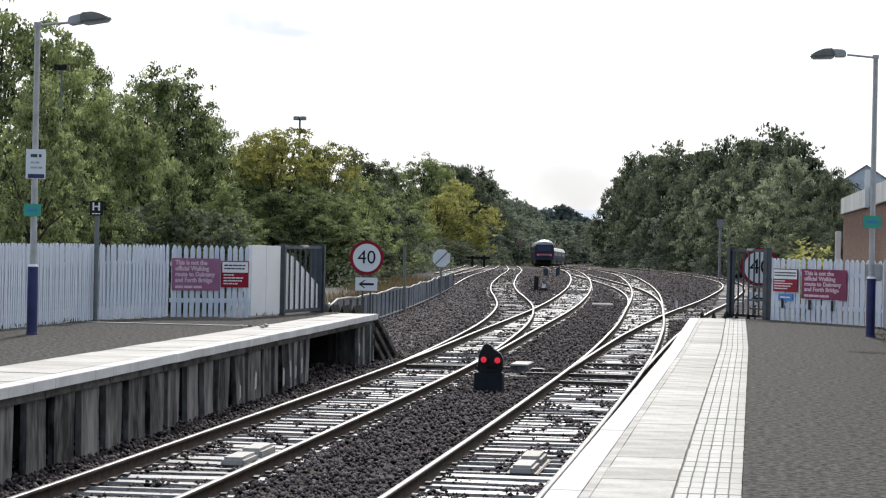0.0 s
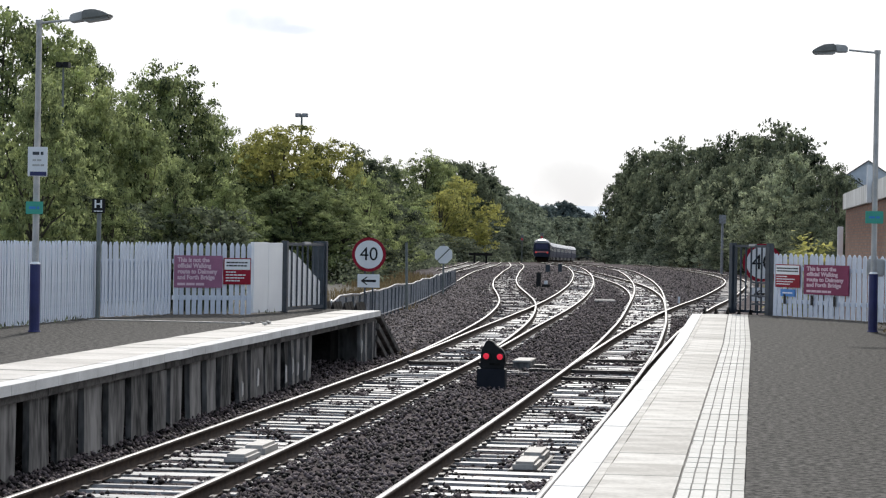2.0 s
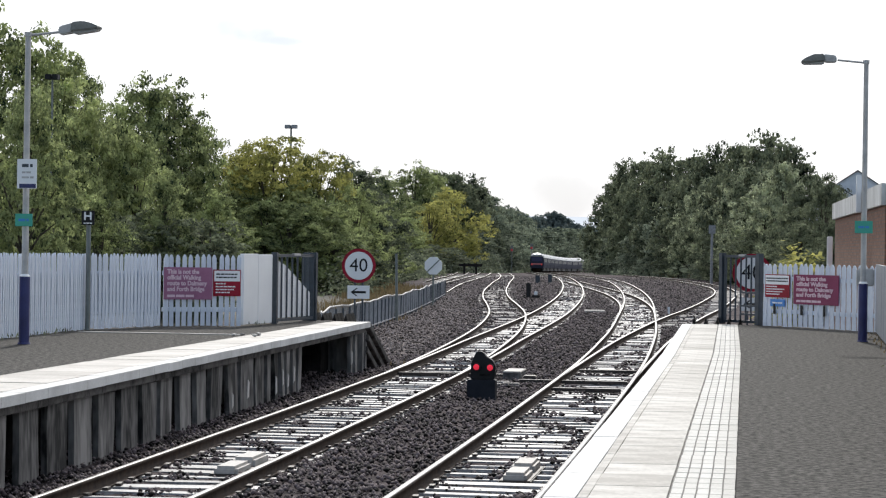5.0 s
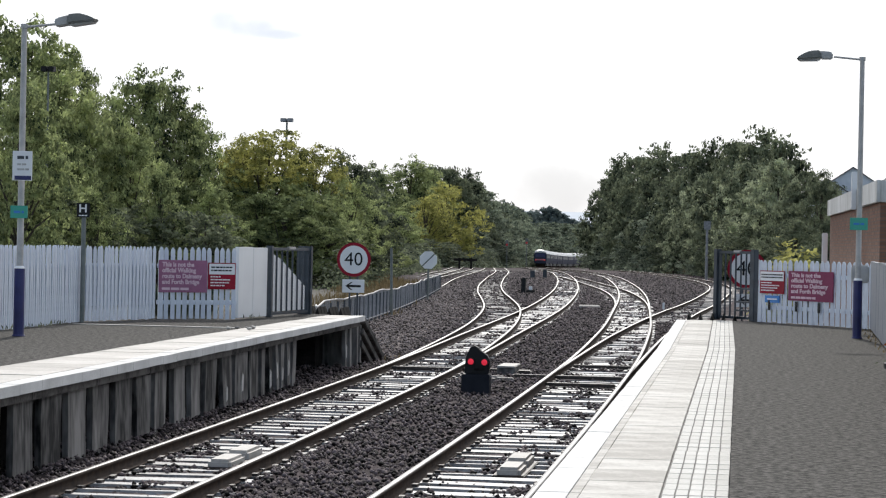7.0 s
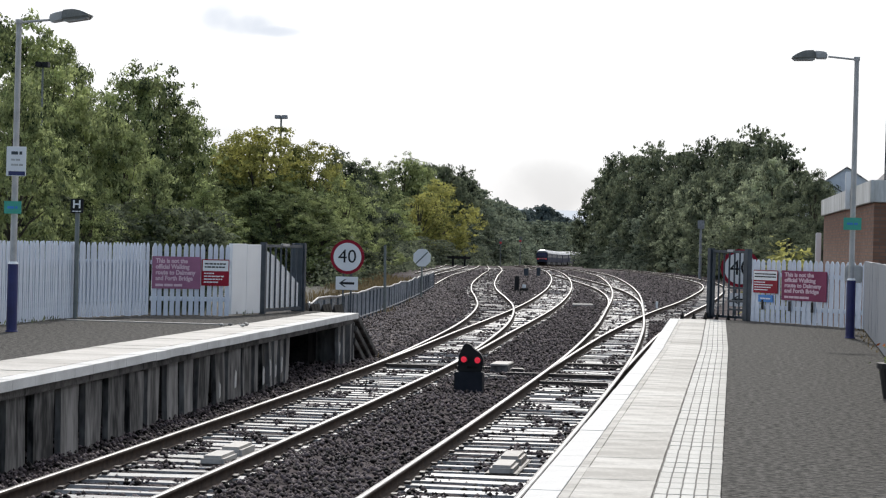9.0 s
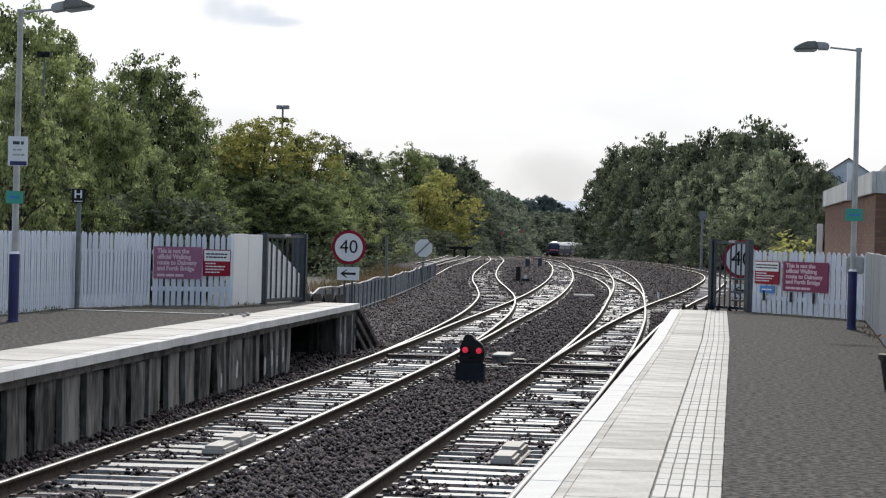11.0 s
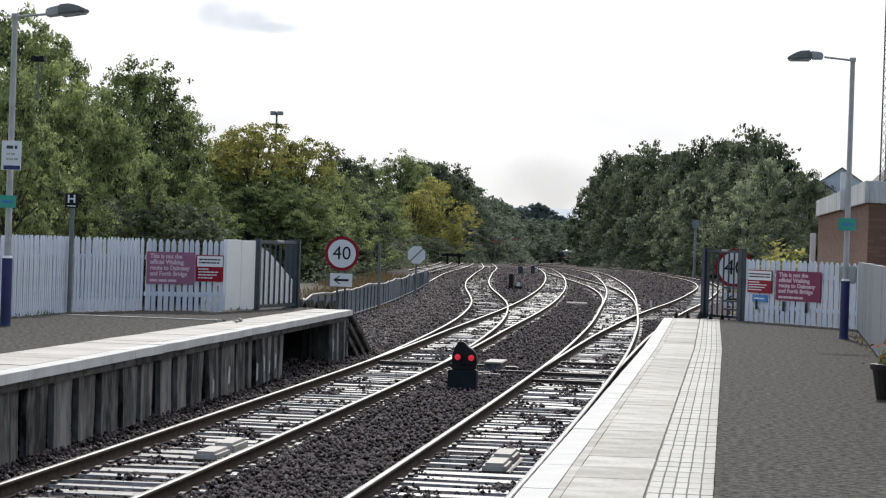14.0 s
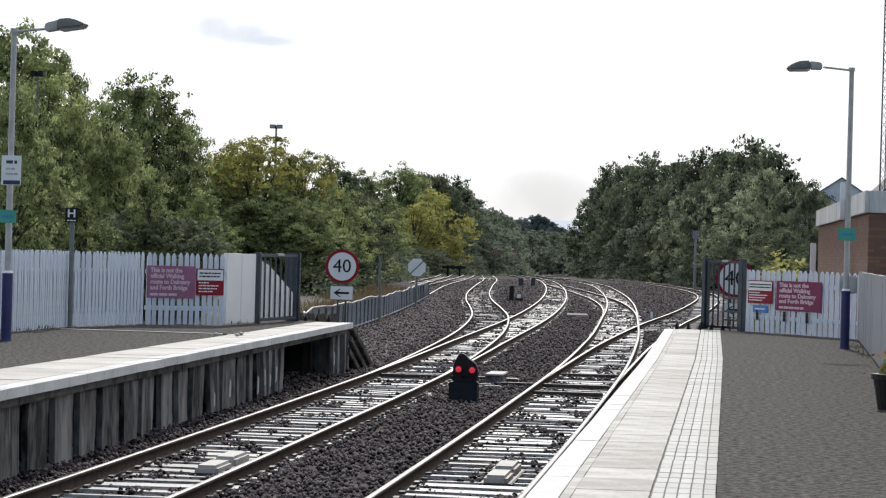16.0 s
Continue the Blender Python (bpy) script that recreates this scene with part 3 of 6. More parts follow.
def build_far_platform():
    bm = bmesh.new()
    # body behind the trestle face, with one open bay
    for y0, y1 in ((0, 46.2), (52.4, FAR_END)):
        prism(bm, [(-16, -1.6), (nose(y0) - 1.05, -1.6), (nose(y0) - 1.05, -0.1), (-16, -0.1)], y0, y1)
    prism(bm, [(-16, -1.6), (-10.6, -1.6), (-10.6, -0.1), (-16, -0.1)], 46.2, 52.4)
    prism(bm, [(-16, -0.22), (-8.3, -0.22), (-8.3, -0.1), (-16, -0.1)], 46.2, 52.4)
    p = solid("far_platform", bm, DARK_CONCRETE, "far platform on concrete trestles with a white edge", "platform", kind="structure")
    grid_top("platform_surface_far", -16.0, -8.96, 0, FAR_END + 0.3, -0.003, ASPHALT, "worn grey asphalt on the far platform")
    rng = random.Random(8)
    y = 18.0
    while y < FAR_END - 0.3:
        x0, x1 = nose(y), nose(y + 0.9)
        for name, a, mat, z in (("edge_slab", 0.24, WHITE_LINE, 0.0), ("coping_slab", 0.0, CREAM_COPING, -0.002)):
            b = bmesh.new()
            if name == "edge_slab":
                corners = [(x0 - a, y + 0.006), (x0, y + 0.006), (x1, y + 0.894), (x1 - a, y + 0.894)]
                depth = 0.115
            else:
                corners = [(-8.955, y + 0.006), (x0 - 0.25, y + 0.006), (x1 - 0.25, y + 0.894), (-8.955, y + 0.894)]
                depth = 0.09
            dz = z + rng.uniform(-0.004, 0.003)
            top = [b.verts.new((cx, cy, dz)) for cx, cy in corners]
            low = [b.verts.new((cx, cy, dz - depth)) for cx, cy in corners]
            b.faces.new(top), b.faces.new(low[::-1])
            for i in range(4):
                b.faces.new((top[i], low[i], low[(i + 1) % 4], top[(i + 1) % 4]))
            bmesh.ops.recalc_face_normals(b, faces=b.faces)
            part(name, b, mat, p)
        y += 0.9
    # edge beam under the slabs
    y = 18.0
    while y < FAR_END - 1:
        b = bmesh.new()
        m = Matrix.Translation((nose(y) - 0.13, y, 0)) @ pose(0, 0, 0, 0, 0, math.degrees(math.atan((nose(y) - nose(y + 3.0)) / 3.0)))
        box(b, -0.3, 0.02, 0.0, 2.975, -0.235, -0.13, 0.012, m)
        part("edge_beam", b, BEAM, p, "grey concrete edge beam")
        y += 3.0
    # trestle legs and the panels between them
    y = 18.2
    while y < 53.6:
        if not 46.0 < y < 52.3:
            b = bmesh.new()
            x = nose(y) - 0.23
            w = rng.uniform(0.72, 0.90) if y < 42 else rng.uniform(0.24, 0.36)
            m = Matrix.Translation((x, y, 0)) @ pose(0, 0, 0, rng.uniform(-1.5, 1.5), rng.uniform(-2.5, 0.5), rng.uniform(-2, 2))
            j = [rng.uniform(-0.05, 0.05) for _ in range(8)]
            top = -0.237 - rng.uniform(0, 0.02)
            outline = [(j[0], -1.4), (w + j[1] - 0.03, -1.4), (w + j[2], -1.0), (w + j[3] * 0.5, -0.55), (w + 0.02, top), (0.0, top), (j[4] * 0.5, -0.6), (j[5], -1.0)]
            plate(b, outline, 0.075, m @ Matrix.Translation((0.012, 0, 0)) @ pose(0, 0, 0, 0, 0, 90))
            leg = part("trestle_leg", b, CONCRETE, p, "weathered stained concrete leg")
            if rng.random() < 0.35:
                b = bmesh.new()
                py, pz, ph = rng.uniform(0.05, w - 0.3), rng.uniform(-1.05, -0.85), rng.uniform(0.14, 0.30)
                plate(b, [(py, pz), (py + 0.13, pz + 0.03), (py + 0.16, pz + ph), (py + 0.07, pz + ph + 0.05), (py + 0.02, pz + ph * 0.7)], 0.012, m @ Matrix.Translation((0.026, 0, 0)) @ pose(0, 0, 0, 0, 0, 90))
                part("broken_face", b, COPING, leg, "pale broken concrete patch")
        y += 1.2 if y < 42 else 0.68
    # near-black sheet behind the legs, added to stand for the shade between them
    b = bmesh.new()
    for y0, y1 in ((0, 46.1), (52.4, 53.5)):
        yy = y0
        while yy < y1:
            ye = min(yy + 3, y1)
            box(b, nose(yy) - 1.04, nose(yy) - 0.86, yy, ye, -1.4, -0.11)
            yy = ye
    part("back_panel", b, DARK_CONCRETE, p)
    # raked end: three stacked beams down the side of a sloping wall
    slope = math.degrees(math.atan2(1.12, 3.6))
    for k in range(3):
        b = bmesh.new()
        ln = math.hypot(3.6, 1.12) - 0.80 * k
        m = Matrix.Translation((nose(FAR_END) - 0.14 - 0.03 * k, FAR_END - 0.05, -0.02 - 0.26 * k)) @ pose(0, 0, 0, -slope)
        box(b, -0.12, 0.12, 0, ln, -0.15, 0.0, 0.015, m)
        part("raking_beam", b, BEAM, p, "grimy raking end beam")
    for y0, top in ((FAR_END - 0.55, -0.2), (FAR_END - 0.1, -0.2)):
        b = bmesh.new()
        box(b, nose(FAR_END) - 0.30, nose(FAR_END) - 0.12, y0, y0 + 0.2, -1.4, top, 0.015)
        part("end_post", b, CONCRETE, p, "stained upright at the open bay")
    b = bmesh.new()
    xe = nose(FAR_END)
    vs = [(xe - 0.32, FAR_END - 0.8, -0.2), (xe - 0.32, FAR_END + 3.3, -1.2), (xe - 0.32, FAR_END - 0.8, -1.2)]
    a = [b.verts.new(v) for v in vs]
    c = [b.verts.new((v[0] - 4.0, v[1], v[2])) for v in vs]
    b.faces.new(a), b.faces.new(c[::-1])
    for i in range(3):
        b.faces.new((a[i], c[i], c[(i + 1) % 3], a[(i + 1) % 3]))
    bmesh.ops.recalc_face_normals(b, faces=b.faces)
    part("end_wall", b, CONCRETE, p, "pale concrete end wall")
    b = bmesh.new()
    box(b, -12.1, -9.0, 44.4, 44.55, 0.0, 0.012)
    part("kerb_strip", b, CREAM_COPING, p, "pale concrete strip across the asphalt")


build_near_platform()
build_far_platform()


def trespass_guard(x0, x1, y, label):
    t = thing("trespass_guard", label, "trespass guard", "trespass guards")
    x = x0
    while x < x1:
        for k in range(3):
            b = bmesh.new()
            a = [b.verts.new(v) for v in ((x, y + k * 0.4, -0.12), (x + 0.16, y + k * 0.4, -0.12), (x + 0.08, y + k * 0.4, 0.15))]
            c = [b.verts.new((v.co.x, v.co.y + 0.36, v.co.z)) for v in a]
            b.faces.new(a), b.faces.new(c[::-1])
            for i in range(3):
                b.faces.new((a[i], c[i], c[(i + 1) % 3], a[(i + 1) % 3]))
            bmesh.ops.recalc_face_normals(b, faces=b.faces)
            part("timber_ridge", b, DARK_CONCRETE, t)
        x += 0.26
    return t


def rubble():
    rng = random.Random(5)
    t = thing("rubble", "small pale broken stones lying on the platform edge", "rubble", m=pose(-8.95, 43.9, 0))
    for k in range(6):
        b = bmesh.new()
        r = bmesh.ops.create_icosphere(b, subdivisions=1, radius=rng.uniform(0.025, 0.055))
        bmesh.ops.transform(b, matrix=pose(rng.uniform(-0.1, 0.35), rng.uniform(-0.4, 0.4), 0.03) @ Matrix.Diagonal((1.3, 1.0, 0.7, 1)), verts=r["verts"])
        part("stone", b, CREAM_COPING if k % 2 else CONCRETE, t)


rubble()
trespass_guard(-1.2, -0.1, NEAR_END + 0.05, "dark ridged timber trespass guard beyond the near platform's end")
trespass_guard(-9.6, -8.6, FAR_END + 0.15, "dark ridged timber trespass guard beyond the far platform's end")
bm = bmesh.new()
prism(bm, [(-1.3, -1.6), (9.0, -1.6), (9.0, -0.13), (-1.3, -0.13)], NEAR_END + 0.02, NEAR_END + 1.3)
solid("platform_ramp_near", bm, DARK_CONCRETE, "dark concrete end of the platform", "platform", kind="structure")
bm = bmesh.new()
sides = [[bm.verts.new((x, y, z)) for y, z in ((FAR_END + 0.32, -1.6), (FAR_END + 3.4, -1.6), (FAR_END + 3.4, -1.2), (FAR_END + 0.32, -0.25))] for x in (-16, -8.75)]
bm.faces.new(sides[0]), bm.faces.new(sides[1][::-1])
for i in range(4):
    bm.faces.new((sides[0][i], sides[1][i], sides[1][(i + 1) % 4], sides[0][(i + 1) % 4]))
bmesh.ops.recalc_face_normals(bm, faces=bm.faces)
solid("platform_ramp_far", bm, DARK_CONCRETE, "dark concrete ramp beyond the platform's end", "platform", kind="structure")


# ---- fences, gates and walls ----
def picket_mesh(h, w, t=0.022):
    bm = bmesh.new()
    plate(bm, [(-w / 2, 0.012), (w / 2, 0.012), (w / 2, h - 0.07), (w * 0.22, h - 0.015), (0, h), (-w * 0.22, h - 0.015), (-w / 2, h - 0.07)], t, Matrix.Identity(4))
    return mesh_of(bm, "picket", WHITE_WOOD)


def picket_fence(label, a, b, h, w, pitch, backing=None, post_every=1.9):
    """A fence from a to b on the platform, its pickets on the side to the right of the way from b to a."""
    a, b = Vector((*a, 0)), Vector((*b, 0))
    d = b - a
    yaw = math.degrees(math.atan2(d.y, d.x))
    t = thing("picket_fence", label, "fence", "white picket fences", m=pose(a.x, a.y, 0, 0, 0, yaw))
    n = int(d.length / pitch)
    me = picket_mesh(h, w)
    rng = random.Random(n)
    for i in range(n):
        o = new("picket", me)
        o.parent, o.matrix_basis = t, pose((i + 0.5) * d.length / n + rng.uniform(-0.006, 0.006), 0, rng.uniform(-0.012, 0.012), rng.uniform(-0.6, 0.6), rng.uniform(-0.7, 0.7))
    for z in (0.34, 1.06):
        bm = bmesh.new()
        box(bm, 0, d.length, 0.025, 0.065, z - 0.045, z + 0.045, 0.006)
        part("rail", bm, WHITE_WOOD, t)
    x = 0.1
    while x < d.length:
        bm = bmesh.new()
        box(bm, x - 0.045, x + 0.045, 0.067, 0.15, 0, h - 0.08, 0.008)
        part("post", bm, WHITE_WOOD, t)
        x += post_every
    if backing:
        bm = bmesh.new()
        box(bm, 0, d.length, 0.067, 0.085, *backing)
        part("backing_board", bm, WHITE_WOOD, t)
    return t


picket_fence("long white picket fence along the back of the far platform", (-12.4, 22.0), (-12.3, 45.7), 1.44, 0.085, 0.125, (0.36, 1.08))
picket_fence("white picket fence angled across the back of the far platform", (-12.3, 45.75), (-11.47, 48.26), 1.44, 0.085, 0.125, (0.36, 1.08))
picket_fence("white picket fence carrying notices on the far platform", (-11.45, 48.297), (-10.02, 49.15), 1.44, 0.085, 0.122)
picket_fence("white picket fence carrying notices on the near platform", (0.40, 56.35), (2.80, 52.65), 1.40, 0.135, 0.2)


def plank_wall(name, label, a, b, h, thick=0.08, board=0.2, material=WHITE_WOOD):
    a, b = Vector((*a, 0)), Vector((*b, 0))
    d = b - a
    t = thing(name, label, "wall", m=pose(a.x, a.y, 0, 0, 0, math.degrees(math.atan2(d.y, d.x))))
    n = max(1, int(d.length / board))
    bm = bmesh.new()
    box(bm, 0.002, d.length / n - 0.002, 0, thick, 0.03, h, 0.006)
    me = mesh_of(bm, "board", material)
    rng = random.Random(n)
    for i in range(n):
        o = new("board", me)
        o.parent, o.matrix_basis = t, pose(i * d.length / n, rng.uniform(-0.003, 0.003), rng.uniform(-0.006, 0.006))
    return t


plank_wall("board_wall", "white-painted board wall, dirty at its foot", (-10.0, 49.2), (-9.80, 51.2), 1.46, board=1.0, material=SIGN_WHITE)
plank_wall("board_wall", "dull blue-grey board wall along the near platform's back", (2.05, 18.0), (2.40, 38.0), 1.42, board=0.9, material=GREY_BOARD)
plank_wall("board_wall", "dull blue-grey board wall running to the picket fence", (2.40, 38.02), (2.80, 52.55), 1.42, board=0.9, material=GREY_BOARD)


def gate(label, a, b, h, shield):
    a, b = Vector((*a, 0)), Vector((*b, 0))
    d = b - a
    L = d.length
    t = thing("metal_gate", label, "gate", "platform end gates", m=pose(a.x, a.y, 0, 0, 0, math.degrees(math.atan2(d.y, d.x))))
    for x, w, deep in ((0.0, 0.13, 0.065), (L, 0.13, 0.24 if shield else 0.065)):
        bm = bmesh.new()
        box(bm, x - w / 2, x + w / 2, -w / 2, deep, 0, h, 0.01)
        part("gate_post", bm, GATE_GREY, t)
    bm = bmesh.new()
    for z in (0.07, h - 0.07):
        box(bm, 0.09, L - 0.09, -0.025, 0.025, z - 0.03, z + 0.03)
    for x in (0.11, L - 0.11):
        box(bm, x - 0.025, x + 0.025, -0.027, 0.027, 0.04, h - 0.04)
    part("gate_frame", bm, GATE_GREY, t)
    n = 7 if shield else 6
    bm = bmesh.new()
    rod(bm, (0, 0, 0.1), (0, 0, h - 0.1), 0.021, 0.021, 8)
    me = mesh_of(bm, "bar", GATE_GREY)
    for i in range(1, n):
        o = new("bar", me)
        o.parent, o.matrix_basis = t, pose(0.11 + (L - 0.22) * i / n, 0, 0)
    if not shield:
        for z in (0.24, 0.43, 0.73):
            bm = bmesh.new()
            box(bm, L * 0.5, L - 0.1, -0.026, 0.026, z - 0.022, z + 0.022, 0.004)
            part("cross_bar", bm, GATE_GREY, t)
    bm = bmesh.new()
    box(bm, L * 0.45, L * 0.62, -0.03, 0.03, h - 0.08, h - 0.02, 0.008)
    part("latch", bm, GREY_STEEL, t)
    if shield:
        bm = bmesh.new()
        plate(bm, [(0.13, 0.11), (L - 0.2, 0.11), (L - 0.2, 0.62), (L * 0.62, 0.92), (L * 0.3, 1.22), (0.13, 1.36)], 0.006, pose(0, 0.03, 0))
        part("shield_sheet", bm, SIGN_WHITE, t, "white sheet with a curved edge behind the bars")
    return t


gate("dark grey barred gate backed by a curved white sheet", (-9.78, 51.35), (-9.42, 54.1), 1.5, True)
gate("dark grey barred gate at the near platform's end", (-0.50, 57.5), (0.34, 56.45), 1.62, False)


# ---- notices ----
def notice(name, label, x0, x1, z0, z1, m, material, border=None):
    t = thing(name, label, "sign", "platform notices", m=m)
    bm = bmesh.new()
    box(bm, x0, x1, -0.012, 0.0, z0, z1, 0.003)
    part("board", bm, material, t)
    return t


def text_bars(t, x0, x1, z, h, material, words, seed, y=-0.016):
    rng = random.Random(seed)
    bm = bmesh.new()
    x = x0
    while x < x1 - 0.02:
        w = min(x1 - x, rng.uniform(*words))
        box(bm, x, x + w, y, y + 0.004, z - h / 2, z + h / 2)
        x += w + h * 0.5
    part("text_line", bm, material, t)


def maroon_notice(label, x0, x1, z0, z1, m, material=MAROON):
    t = notice("notice_board", label, x0, x1, z0, z1, m, material)
    w, h = x1 - x0, z1 - z0
    lines = ("This is not the", "official Walking", "route to Dalmeny", "and Forth Bridge")
    for i, s in enumerate(lines):
        lettering(s, h * 0.195, PALE_TEXT, t, Matrix.Translation((x0 + w * 0.07, -0.014, z1 - h * (0.14 + 0.18 * i))), spread=w * 0.86 / 16 / (h * 0.18 * 0.52), align="LEFT", bold=0.034)
    text_bars(t, x0 + w * 0.07, x0 + w * 0.62, z0 + h * 0.11, h * 0.075, PALE_TEXT, (0.1, 0.2), 5)
    return t


def red_notice(label, x0, x1, z0, z1, m):
    t = notice("warning_notice", label, x0, x1, z0, z1, m, SIGN_RED)
    w, h = x1 - x0, z1 - z0
    bm = bmesh.new()
    box(bm, x0 + 0.02, x1 - 0.02, -0.016, -0.010, z0 + h * 0.56, z1 - 0.02)
    part("white_panel", bm, SIGN_WHITE, t, "white upper panel")
    for i in range(2):
        text_bars(t, x0 + 0.06, x1 - 0.06, z1 - h * (0.17 + 0.12 * i), 0.028, BLACK, (0.03, 0.09), i, -0.02)
    for i in range(4):
        text_bars(t, x0 + 0.05, x0 + w * (0.5, 0.8, 0.75, 0.6)[i], z0 + h * (0.47 - 0.11 * i), 0.024, SIGN_WHITE, (0.03, 0.09), 4 + i)
    return t


yaw_far = math.degrees(math.atan2(0.93, 1.56))
mf = pose(-11.58, 48.22, 0, 0, 0, yaw_far) @ pose(0, -0.03, 0)
maroon_notice("pale-lettered maroon notice, paled by painted-in sky reflection, on the picket fence", 0.16, 1.17, 0.54, 1.18, mf, SKY_TINTED_MAROON)
red_notice("red and white warning notice on the picket fence", 1.19, 1.77, 0.61, 1.14, mf)
yaw_near = math.degrees(math.atan2(-3.7, 2.4))
mn = pose(0.40, 56.35, 0, 0, 0, yaw_near) @ pose(0, -0.03, 0)
maroon_notice("maroon notice with white lettering on the near fence", 1.30, 3.00, 0.52, 1.17, mn)
red_notice("red and white warning notice on the near fence", 0.18, 1.14, 0.65, 1.16, mn)
t = notice("blue_notice", "small blue notice under the warning sign", 0.39, 0.96, 0.45, 0.61, mn, BLUE_SIGN)
text_bars(t, 0.48, 0.87, 0.53, 0.03, SIGN_WHITE, (0.08, 0.2), 2)
for xx in (0.56, 1.62, 2.48):
    bm = bmesh.new()
    box(bm, xx - 0.035, xx + 0.035, -0.02, -0.001, 0.28, 0.50)
    solid("sign_peg", mesh_of(bm, "sign_peg", BLACK), BLACK, "short black peg on the picket fence", "peg", "fence pegs").matrix_basis = mn


# ---- lamps and platform posts ----
def lamp(label, x, y, h, arm, head_x, tilt):
    """arm: +1 or -1, the side along x to which the lantern reaches."""
    t = thing("platform_lamp", label, "street lamp", "platform lamps", m=pose(x, y, 0))
    bm = bmesh.new()
    rod(bm, (0, 0, 0), (0, 0, 1.08), 0.085, 0.085, 20)
    rod(bm, (0, 0, 0), (0, 0, 0.03), 0.105, 0.095, 20)
    part("sleeve", bm, NAVY, t, "navy blue base sleeve")
    bm = bmesh.new()
    rod(bm, (0, 0, 1.08), (0, 0, 1.12), 0.085, 0.06, 20)
    part("collar", bm, SIGN_WHITE, t)
    bm = bmesh.new()
    rod(bm, (0, 0, 1.12), (0, 0, h), 0.055, 0.045, 14)
    rod(bm, (0, 0, h - 0.02), (0, 0, h + 0.05), 0.06, 0.06, 14)
    part("column", bm, GREY_STEEL, t, "pale grey steel column")
    bm = bmesh.new()
    rod(bm, (0, 0, h), (arm * (head_x - 0.02), 0, h + 0.05), 0.02, 0.02, 10)
    part("arm", bm, GREY_STEEL, t)
    m = Matrix.Translation((arm * head_x, 0, h + 0.06)) @ Matrix.Rotation(-arm * radians(tilt), 4, "Y") @ Matrix.Diagonal((arm, 1, 0.84, 1))
    for name, prof, wd, mat, lab in (
            ("gear_housing", [(0, -0.07), (0.22, -0.08), (0.24, 0.10), (0.05, 0.09), (0, 0.06)], 0.11, GREY_STEEL, "grey gear housing"),
            ("canopy", [(0.20, -0.06), (0.66, -0.11), (0.66, -0.07), (0.55, 0.02), (0.42, 0.09), (0.24, 0.11)], 0.16, LAMP_GREY, "dark ribbed canopy"),
            ("lens_bowl", [(0.24, -0.12), (0.62, -0.145), (0.65, -0.112), (0.21, -0.062)], 0.13, GREY_STEEL, "clouded lamp bowl")):
        bm = bmesh.new()
        plate(bm, [(a, b) for a, b in prof], wd * 2, m @ Matrix.Translation((0, -wd, 0)))
        bmesh.ops.bevel(bm, geom=list(bm.edges), offset=0.018, segments=2, affect="EDGES")
        part(name, bm, mat, t, lab)
    return t


lamp_far = lamp("grey lamp with a navy sleeve on the far platform", -11.40, 38.6, 4.93, 1, 0.52, 12)
lamp_near = lamp("grey lamp with a navy sleeve on the near platform", 2.20, 47.0, 5.2, -1, 0.55, 2)


def lamp_plate(name, label, x, y, z0, z1, w, material, bars, yaw=0.0, base=None):
    t = thing(name, label, "sign", "lamp column signs", m=pose(x, y, 0, 0, 0, yaw))
    bm = bmesh.new()
    box(bm, -w / 2, w / 2, -0.012, 0.012, z0, z1, 0.004)
    part("board", bm, material, t)
    if base:
        bm = bmesh.new()
        box(bm, -w / 2 + 0.04, w / 2 - 0.01, -0.016, -0.008, z0 + 0.01, z0 + (z1 - z0) * 0.16)
        part("base_band", bm, base, t, "navy band along the foot")
    for i, (a, b, zz, hh, mm) in enumerate(bars):
        text_bars(t, -w / 2 + a * w, -w / 2 + b * w, z0 + zz * (z1 - z0), hh, mm, (0.05, 0.12), i)
    return t


lamp_plate("station_sign", "white station sign with a navy foot on the lamp", -11.36, 38.5, 2.48, 2.95, 0.32, SIGN_WHITE, [(0.25, 0.8, 0.78, 0.05, GATE_GREY), (0.25, 0.7, 0.55, 0.03, GREY_STEEL), (0.25, 0.85, 0.38, 0.03, GREY_STEEL)], base=NAVY)
lamp_plate("assembly_sign", "small green sign on the far lamp column", -11.40, 38.5, 1.88, 2.08, 0.28, GREEN_SIGN, [(0.2, 0.8, 0.5, 0.04, BLUE_SIGN)])
lamp_plate("assembly_sign", "small green sign on the near lamp column", 2.19, 46.9, 2.02, 2.25, 0.33, GREEN_SIGN, [(0.2, 0.8, 0.5, 0.04, BLUE_SIGN)])


def h_marker():
    t = thing("stop_marker", "black square stop marker with a white letter on a grey post", "railway sign", m=pose(-12.22, 45.5, 0))
    bm = bmesh.new()
    rod(bm, (0, 0, 0), (0, 0, 2.0), 0.045, 0.045, 12)
    part("post", bm, POST_GREY, t)
    bm = bmesh.new()
    box(bm, -0.125, 0.125, -0.07, -0.05, 1.97, 2.24, 0.006)
    part("board", bm, BLACK, t)
    lettering("H", 0.21, SIGN_WHITE, t, Matrix.Translation((0, -0.075, 2.13)), spread=1.1, bold=0.02)
    text_bars(t, -0.08, 0.08, 2.005, 0.02, SIGN_WHITE, (0.04, 0.06), 1, -0.075)


h_marker()


